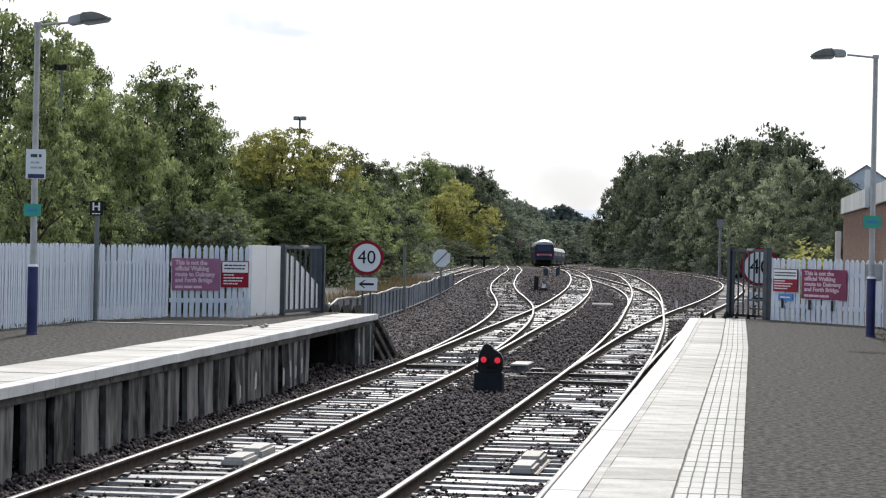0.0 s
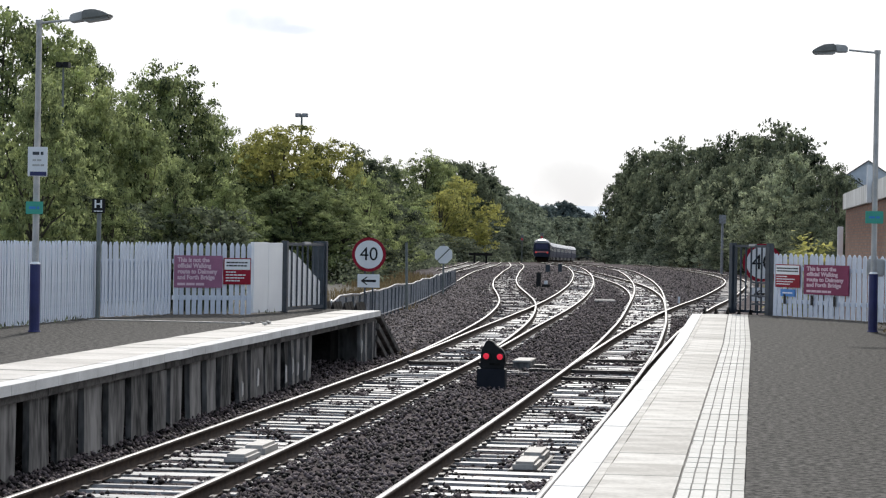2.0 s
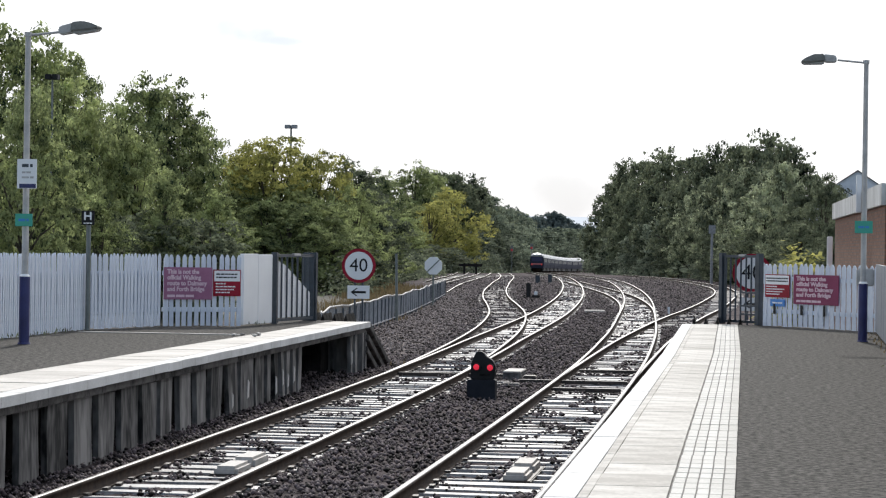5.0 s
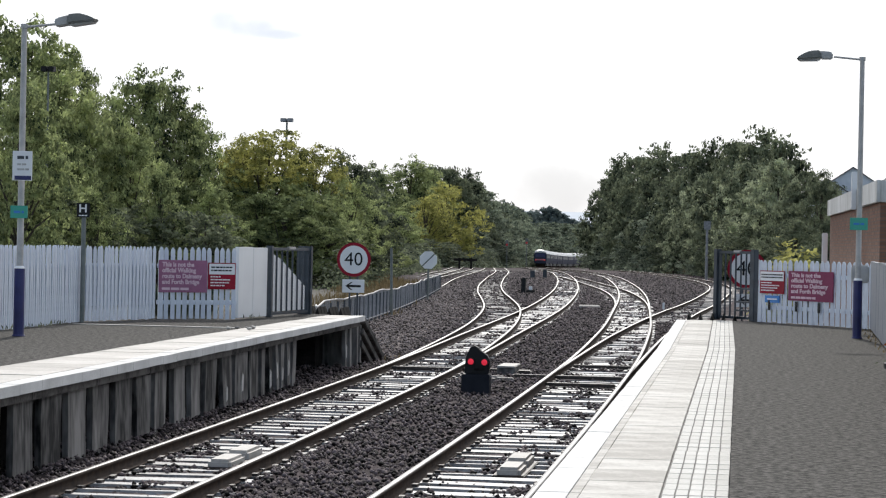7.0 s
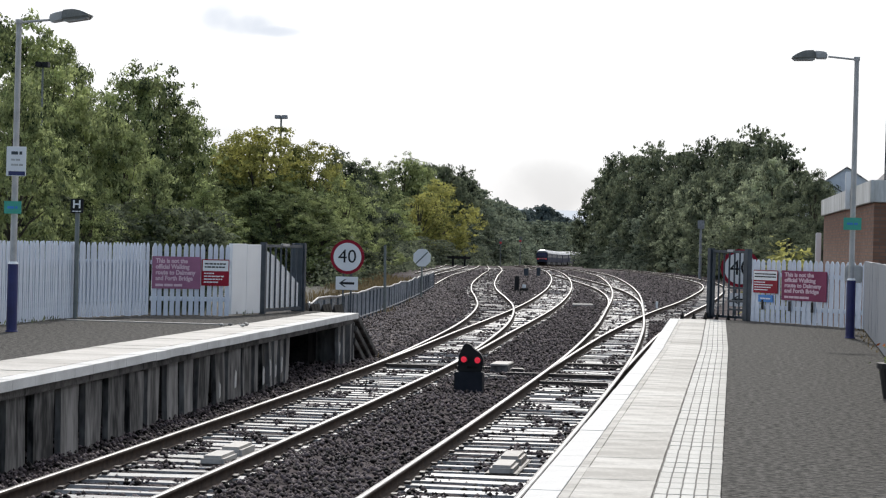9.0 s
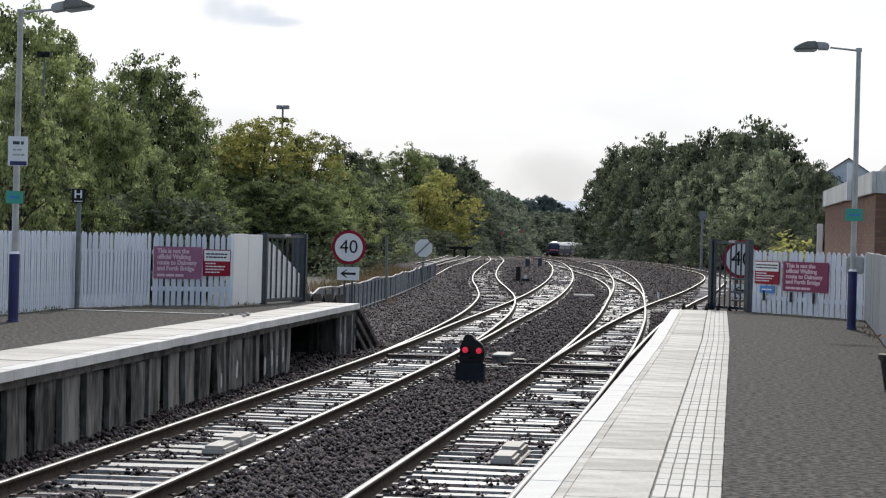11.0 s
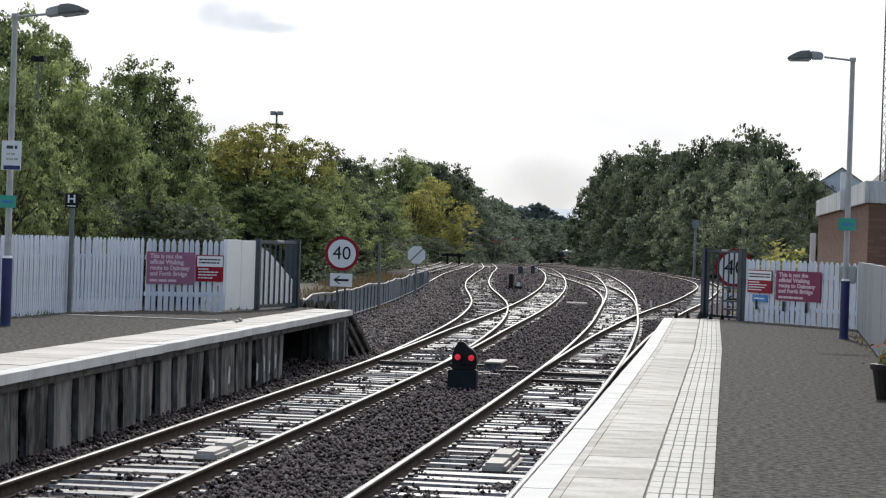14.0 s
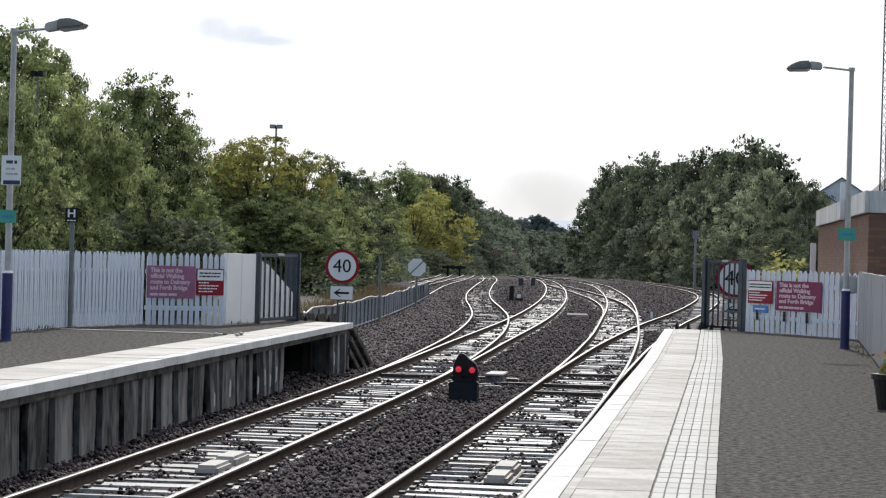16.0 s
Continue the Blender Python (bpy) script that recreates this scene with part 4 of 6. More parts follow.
def speed_sign(label, x, y, zc, r, ground, plate_half, plate_z, yaw=0.0):
    t = thing("speed_sign", label, "railway sign", "speed restriction signs", m=pose(x, y, 0, 0, 0, yaw))
    bm = bmesh.new()
    for s in (-0.12, 0.12):
        rod(bm, (s, 0.06, ground), (s, 0.06, zc + r * 0.6), 0.03, 0.03, 10)
    part("post", bm, GATE_GREY, t)
    for name, rad, y0, mat in (("red_ring", r, 0.0, SIGN_RED), ("white_face", r * 0.82, -0.008, SIGN_WHITE)):
        bm = bmesh.new()
        plate(bm, disc(rad, 48, 0, zc), 0.012, pose(0, y0, 0))
        part(name, bm, mat, t)
    lettering("40", r * 1.10, BLACK, t, Matrix.Translation((0, -0.014, zc)), "numerals", 1.0)
    bm = bmesh.new()
    box(bm, -plate_half, plate_half, -0.004, 0.012, plate_z - 0.2, plate_z + 0.2, 0.003)
    part("arrow_plate", bm, SIGN_WHITE, t)
    bm = bmesh.new()
    a = plate_half
    plate(bm, [(-a * 0.72, 0), (-a * 0.2, 0.12), (-a * 0.05, 0.12), (-a * 0.38, 0.035), (a * 0.68, 0.035), (a * 0.68, -0.035), (-a * 0.38, -0.035), (-a * 0.05, -0.12), (-a * 0.2, -0.12)], 0.004, pose(0, -0.008, plate_z))
    part("arrow", bm, BLACK, t)
    return t


speed_sign("round red-ringed speed sign with an arrow plate beside the railing", -11.62, 74.6, 1.08, 0.52, -1.3, 0.34, 0.28)
speed_sign("round red-ringed speed sign standing beyond the barred gate", 0.22, 75.0, 1.04, 0.58, -1.3, 0.34, 0.10)


def cancelled_sign():
    t = thing("round_sign", "round white sign crossed by a black bar on a post", "railway sign", m=pose(-15.4, 123, 0))
    bm = bmesh.new()
    rod(bm, (0, 0.05, -1.4), (0, 0.05, 1.32), 0.05, 0.05, 10)
    part("post", bm, POST_GREY, t)
    bm = bmesh.new()
    plate(bm, disc(0.47, 8, 0, 0.8, math.pi / 8), 0.02, Matrix.Identity(4))
    part("board", bm, SIGN_WHITE, t)
    bm = bmesh.new()
    box(bm, -0.43, 0.43, -0.012, -0.002, -0.03, 0.03, 0, pose(0, 0, 0.8, 0, -45))
    part("bar", bm, POST_GREY, t)


cancelled_sign()
bm = bmesh.new()
rod(bm, (-13.0, 93, -1.3), (-13.06, 93, 1.43), 0.055, 0.05, 12)
solid("timber_post", bm, POST_GREY, "plain grey post standing beside the railing", "post")


# ---- signals and trackside equipment ----
def ground_signal():
    t = thing("ground_signal", "black ground signal showing two red lamps, on the ballast", "railway signal", m=pose(-4.68, 44.7, -1.1))
    bm = bmesh.new()
    box(bm, -0.255, 0.255, -0.18, 0.2, 0.0, 0.37, 0.012)
    part("base_box", bm, NAVY_BLACK, t, "dark blue-grey base box")
    bm = bmesh.new()
    plate(bm, [(-0.20, 0.375), (0.23, 0.375), (0.25, 0.50), (0.245, 0.63), (0.20, 0.715), (0.07, 0.80), (0.03, 0.86), (-0.04, 0.885), (-0.10, 0.865), (-0.165, 0.735), (-0.195, 0.63)], 0.22, pose(0, -0.13, 0))
    bmesh.ops.bevel(bm, geom=list(bm.edges), offset=0.012, segments=2, affect="EDGES")
    part("head", bm, BLACK, t)
    bm = bmesh.new()
    box(bm, -0.03, 0.16, -0.15, -0.131, 0.44, 0.48, 0.004)
    part("label_plate", bm, DARK_CONCRETE, t, "small grey plate")
    for x, z in ((-0.087, 0.600), (0.160, 0.592)):
        bm = bmesh.new()
        rod(bm, (x, -0.20, z), (x, -0.131, z), 0.070, 0.070, 18)
        hood = part("hood", bm, BLACK, t)
        bm = bmesh.new()
        r = bmesh.ops.create_uvsphere(bm, u_segments=16, v_segments=8, radius=0.056)
        bmesh.ops.transform(bm, matrix=Matrix.Translation((x, -0.195, z)) @ Matrix.Diagonal((1, 0.4, 1, 1)), verts=r["verts"])
        part("red_lens", bm, RED_LAMP, hood, "lit red lens")


ground_signal()


def back_signal():
    t = thing("ground_signal", "dark back of a ground signal between the tracks", "railway signal", m=pose(-12.95, 150, -1.33))
    bm = bmesh.new()
    box(bm, -0.13, 0.13, -0.2, 0.2, 0, 1.0, 0.03)
    part("head", bm, BLACK, t)
    bm = bmesh.new()
    box(bm, 0.2, 0.7, -0.3, 0.3, 0, 0.28, 0.03)
    part("base_box", bm, DARK_CONCRETE, t)
    bm = bmesh.new()
    box(bm, 0.35, 0.55, -0.28, -0.1, 0.28, 0.5, 0.02)
    part("cover", bm, SIGN_WHITE, t)


back_signal()


def track_magnet(label, x, y, yaw):
    t = thing("track_magnet", label, "track equipment", "magnets between the rails", m=pose(x, y, -1.08, 0, 0, yaw))
    for y0, y1, z in ((0.0, 0.85, 0.12), (1.05, 1.95, 0.14)):
        bm = bmesh.new()
        box(bm, -0.14, 0.14, y0, y1, -0.05, z, 0.035)
        part("block", bm, CREAM_COPING, t, "pale weathered magnet block")
    bm = bmesh.new()
    box(bm, -0.19, 0.19, -0.04, 2.0, -0.06, 0.03, 0.01)
    part("base_plate", bm, CHAIR, t)


track_magnet("pale magnet unit lying between the rails", -2.60, 28.6, 0)
track_magnet("pale magnet unit lying between the far rails", -5.98, 28.5, 0)


def point_machine():
    t = thing("point_machine", "pale-topped point machine with dark rods beside the turnout", "track equipment", m=pose(-4.75, 51.2, -1.1))
    bm = bmesh.new()
    box(bm, -0.18, 0.18, 0.0, 1.3, 0.0, 0.17, 0.02)
    part("housing", bm, CONCRETE, t)
    bm = bmesh.new()
    box(bm, -0.19, 0.19, -0.02, 1.34, 0.172, 0.21, 0.012)
    part("lid", bm, CREAM_COPING, t, "pale flat lid")
    bm = bmesh.new()
    box(bm, 0.22, 0.50, 0.1, 0.5, 0.0, 0.12, 0.02)
    part("gear_cover", bm, CHAIR, t)
    for x0, x1, y in ((-0.28, 0.10, -1.6), (-0.35, 0.02, -2.5), (0.0, 0.35, -2.2)):
        bm = bmesh.new()
        box(bm, x0, x1, y, y + 0.26, -0.02, 0.08, 0.015)
        part("timber_end", bm, TIMBER, t, "pale end of a long timber")
    for x0, x1, y in ((0.24, 1.05, -1.05), (-0.72, -0.24, 0.9), (-2.55, -0.9, 0.95), (1.1, 2.45, -3.85), (1.15, 2.45, 3.6), (1.1, 2.45, -1.1)):
        bm = bmesh.new()
        box(bm, x0, x1, y, y + 0.17, 0.03, 0.10, 0.015)
        part("rod", bm, CHAIR, t, "dark greased rod")


point_machine()


def equipment_box(x, y, z, w, h, label):
    t = thing("equipment_cabinet", label, "trackside cabinet", "trackside cabinets", m=pose(x, y, z))
    bm = bmesh.new()
    box(bm, -w / 2, w / 2, -0.3, 0.3, 0.1, h, 0.03)
    part("housing", bm, GATE_GREY, t)
    bm = bmesh.new()
    box(bm, -w / 2 + 0.1, w / 2 - 0.1, -0.25, 0.25, 0, 0.1)
    part("plinth", bm, DARK_CONCRETE, t)
    bm = bmesh.new()
    box(bm, -w / 2 - 0.04, w / 2 + 0.04, -0.34, 0.34, h, h + 0.06, 0.015)
    part("lid", bm, GATE_GREY, t)


equipment_box(-19.6, 237, -1.6, 0.42, 0.85, "dark trackside cabinet beside the running lines")
equipment_box(-18.5, 238, -1.6, 0.36, 0.95, "tall dark trackside cabinet beside the running lines")


def signal_post(x, y, base, top, label):
    t = thing("signal_post", label, "railway signal", "tall signals", m=pose(x, y, base))
    h = top - base
    bm = bmesh.new()
    rod(bm, (0, 0, 0), (0, 0, h - 0.3), 0.15, 0.12, 12)
    part("post", bm, RAILING_GREY, t)
    bm = bmesh.new()
    box(bm, -0.33, 0.33, -0.15, 0.15, h - 0.85, h, 0.03)
    part("head", bm, RAILING_GREY, t)
    bm = bmesh.new()
    box(bm, -0.5, 0.5, -0.35, 0.35, 0, 0.12)
    part("footing", bm, CONCRETE, t)


signal_post(-3.22, 246, -1.65, 4.4, "pale grey signal post seen from behind at the tree line")


def railing():
    pts = [(-10.6, 62), (-11.25, 66), (-12.0, 77), (-13.5, 98), (-15.8, 125), (-18.4, 153)]
    f = curve([(y, x) for x, y in pts])
    t = thing("steel_railing", "galvanised steel railing with a pale top rail beside the line", "railing", m=pose(0, 0, 0))
    rng = random.Random(2)
    ys = np.arange(62, 153.1, 1.75)
    post = bmesh.new()
    box(post, -0.03, 0.03, -0.03, 0.03, -0.25, 0.9)
    me = mesh_of(post, "post", GATE_GREY)
    bars = bmesh.new()
    sag = [rng.uniform(-0.06, 0.05) for _ in ys]
    for i, y in enumerate(ys):
        x = float(f(y))
        z = float(rail_z(y)) - 0.12
        o = new("post", me)
        o.parent, o.matrix_basis = t, pose(x, float(y), z, rng.uniform(-2, 2), rng.uniform(-2, 2))
        if i + 1 < len(ys):
            x2, y2 = float(f(ys[i + 1])), float(ys[i + 1])
            bm = bmesh.new()
            z2 = float(rail_z(y2)) - 0.12
            rod(bm, (x, y, z + 0.95 + sag[i]), (x2, y2, z2 + 0.95 + sag[i + 1]), 0.026, 0.026, 8)
            part("top_rail", bm, GREY_STEEL, t, "pale top rail")
            bm = bmesh.new()
            rod(bm, (x, y, z + 0.10), (x2, y2, z + 0.10), 0.03, 0.03, 6)
            part("bottom_rail", bm, RAILING_GREY, t)
            for k in range(1, 7):
                s = k / 7
                xx, yy = x + (x2 - x) * s, y + (y2 - y) * s
                box(bars, xx - 0.009, xx + 0.009, yy - 0.009, yy + 0.009, z + 0.1, z + 0.93 + sag[i] + (sag[i + 1] - sag[i]) * s)
    tagged(part("pales", bars, RAILING_GREY, t, "thin galvanised pales"), kind="stuff")


railing()


def buffer_stop(x, y, label):
    z = float(rail_z(y)) - 0.15
    t = thing("buffer_stop", label, "buffer stop", "buffer stops", m=pose(x, y, z, 0, 0, 6))
    for s in (-0.8, 0.8):
        bm = bmesh.new()
        box(bm, s - 0.14, s + 0.14, -0.14, 0.14, 0, 1.5, 0.02)
        part("upright", bm, DARK_CONCRETE, t)
        bm = bmesh.new()
        rod(bm, (s, 0.1, 1.1), (s, 2.0, 0.05), 0.09, 0.09, 8)
        part("stay", bm, RUST, t)
    bm = bmesh.new()
    box(bm, -1.6, 1.6, -0.3, -0.15, 1.05, 1.4, 0.03)
    part("cross_beam", bm, DARK_CONCRETE, t)


buffer_stop(-36.9, 335, "dark timber buffer stop at the end of a rusty siding")


# ---- flower tub ----
def flower_tub():
    t = thing("flower_tub", "black tub of orange flowers on the platform", "planter", m=pose(1.87, 27.8, 0))
    bm = bmesh.new()
    rod(bm, (0, 0, 0), (0, 0, 0.36), 0.19, 0.25, 20)
    rod(bm, (0, 0, 0.33), (0, 0, 0.39), 0.27, 0.27, 20)
    part("tub", bm, BLACK, t)
    for nm, mat, n, seed, size, lab in (("foliage", LEAF_MID, 260, 1, 0.07, "straggling green leaves"), ("flowers", glowless_orange, 50, 2, 0.06, "orange flowers")):
        rng = np.random.default_rng(seed)
        c = rng.normal(0, 1, (n, 3)) * (0.10, 0.10, 0.06) + (0, 0, 0.43 if nm == "foliage" else 0.52)
        part(nm, leaf_cloud(nm, c, np.full(n, size), rng, mat), mat, t, lab)


# ---- leaves and trees ----
def leaf_cloud(name, centres, sizes, rng, material, facing=None):
    """Small pointed leaves, one four-sided face each, turned at random or towards facing."""
    n = len(centres)
    a = rng.normal(size=(n, 3))
    if facing is not None:
        a = np.cross(a, facing)
    a /= np.linalg.norm(a, axis=1)[:, None]
    b = np.cross(a, rng.normal(size=(n, 3)) if facing is None else facing)
    b /= np.linalg.norm(b, axis=1)[:, None]
    s = sizes[:, None]
    v = np.stack([centres - a * s * 0.5, centres + b * s * 0.32 + a * s * 0.06, centres + a * s * 0.5, centres - b * s * 0.32 + a * s * 0.06], 1).reshape(-1, 3)
    return arrays_mesh(name, v, np.arange(4 * n).reshape(n, 4), material)


glowless_orange = surface("orange_petals", (0.55, 0.12, 0.02), (0.75, 0.25, 0.05), 20.0, 0.6, 0.0)
flower_tub()


def tree_model(seed, material, lobes, per, leaf, low=0.06, ragged=0.12, taper=0.8, label="broadleaf tree", lower=None):
    """A tree 10 m high and 4 m in radius: trunk with limbs, and a crown of sprays of leaves in uneven boughs."""
    rng = np.random.default_rng(seed)
    H, R = 10.0, 4.0
    t = thing("tree", label, "tree", "lineside trees")
    centres = []
    for i in range(lobes):
        u = (i + 0.5) / lobes
        z = H * (low + 0.08 + (0.84 - low) * u)
        prof = max(0.12, math.sin(math.pi * min(1.0, 0.25 + taper * u))) ** 0.75
        ang = i * 2.4 + rng.uniform(-0.6, 0.6)
        rad = R * prof * rng.uniform(0.30, 0.85)
        centres.append((np.array([math.cos(ang) * rad, math.sin(ang) * rad, z]), R * rng.uniform(0.20, 0.42) * (0.7 + 0.4 * prof)))
    bm = bmesh.new()
    rod(bm, (0, 0, -0.3), (0.1, 0, H * 0.45), 0.24, 0.15, 9)
    rod(bm, (0.1, 0, H * 0.44), (-0.1, 0.1, H * 0.85), 0.15, 0.04, 8)
    for c, r in centres:
        k = rng.uniform(0.35, 0.8)
        p, q = Vector((0.05, 0, max(0.6, c[2] * k - 0.3))), Vector(c)
        mid = p.lerp(q, 0.5) + Vector((0, 0, 0.25))
        rod(bm, p, mid, 0.085, 0.06, 6)
        rod(bm, mid, q, 0.06, 0.02, 6)
    part("trunk", bm, BARK, t, "dark branching trunk")
    pts, sz, face, level = [], [], [], []
    for c, r in centres:
        sprays = int(16 * (r / 1.2) ** 2) + 5
        for _ in range(sprays):
            d = rng.normal(size=3)
            d[2] += 0.4
            d /= np.linalg.norm(d)
            reach = rng.uniform(0.6, 1.0) if rng.random() > 0.26 else rng.uniform(1.0, 1.0 + ragged)
            cc = c + d * r * reach * np.array([1.1, 1.1, 0.8])
            cr = rng.uniform(0.20, 0.54)
            k = int(per * (cr / 0.36) ** 2)
            p = rng.normal(size=(k, 3))
            p /= np.linalg.norm(p, axis=1)[:, None]
            p *= (rng.uniform(0.1, 1.0, k) ** 0.45)[:, None] * cr * np.array([1.2, 1.2, 0.55])
            p[:, 2] -= 0.25 * (p[:, 0]**2 + p[:, 1]**2) / cr
            pts.append(cc + p)
            face.append(p / cr * np.array([0.9, 0.9, 1.6]) + d * 0.5 + np.array([0, 0, 0.35]) + rng.normal(0, 0.45, (k, 3)))
            sz.append(leaf * rng.uniform(0.55, 1.4, k))
            level.append(np.full(k, cc[2] + rng.uniform(-1.0, 1.0)))
    pts, sz, face, level = np.concatenate(pts), np.concatenate(sz), np.concatenate(face), np.concatenate(level)
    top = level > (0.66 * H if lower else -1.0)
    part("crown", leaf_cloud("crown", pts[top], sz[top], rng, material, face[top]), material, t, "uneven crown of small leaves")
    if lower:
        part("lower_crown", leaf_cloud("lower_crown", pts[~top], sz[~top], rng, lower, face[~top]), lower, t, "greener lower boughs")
    return t


KINDS = {
    "D": ("dark green broadleaf tree in full leaf", [tree_model(11, LEAF_DARK, 23, 30, 0.20), tree_model(12, LEAF_DARK, 22, 30, 0.205, ragged=0.2), tree_model(13, LEAF_DARK, 26, 29, 0.195, taper=0.7)]),
    "B": ("tall olive-green broadleaf tree with lit patches in its leaf colour", [tree_model(14, LEAF_OLIVE, 22, 30, 0.19, ragged=0.6), tree_model(15, LEAF_OLIVE, 20, 30, 0.195, ragged=0.7), tree_model(16, LEAF_MID, 24, 29, 0.19, taper=0.7, ragged=0.5)]),
    "M": ("mid-green broadleaf tree in full leaf", [tree_model(21, LEAF_MID, 23, 30, 0.20), tree_model(22, LEAF_MID, 25, 30, 0.20, ragged=0.4)]),
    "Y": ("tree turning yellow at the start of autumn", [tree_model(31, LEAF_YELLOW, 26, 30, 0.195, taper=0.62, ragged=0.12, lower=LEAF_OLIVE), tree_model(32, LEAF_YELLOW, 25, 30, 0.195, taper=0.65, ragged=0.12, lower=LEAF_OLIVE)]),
    "G": ("pale olive-green young tree at the edge of the wood", [tree_model(81, LEAF_PALE, 24, 24, 0.235, low=0.02, ragged=0.25, taper=0.7), tree_model(82, LEAF_PALE, 22, 24, 0.24, low=0.02, ragged=0.25, taper=0.75)]),
    "C": ("grey-green willow-like tree beside the line", [tree_model(41, LEAF_COOL, 24, 14, 0.29, ragged=0.2), tree_model(42, LEAF_COOL, 22, 14, 0.30, ragged=0.2)]),
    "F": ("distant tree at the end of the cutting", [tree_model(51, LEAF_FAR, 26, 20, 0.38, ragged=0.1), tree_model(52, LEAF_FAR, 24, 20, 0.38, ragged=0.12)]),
    "X": ("low dense bush in full leaf", [tree_model(61, LEAF_DARK, 18, 14, 0.32, low=0.0, taper=0.55), tree_model(62, LEAF_DARK, 18, 14, 0.32, low=0.0, taper=0.55)]),
}
FAR_KINDS = {
    "D": (KINDS["D"][0], [tree_model(71, LEAF_DARK, 22, 13, 0.29), tree_model(72, LEAF_DARK, 22, 13, 0.30, ragged=0.2)]),
    "M": (KINDS["M"][0], [tree_model(73, LEAF_MID, 22, 13, 0.29)]),
    "Y": (KINDS["Y"][0], [tree_model(74, LEAF_YELLOW, 22, 14, 0.28, taper=0.62)]),
}
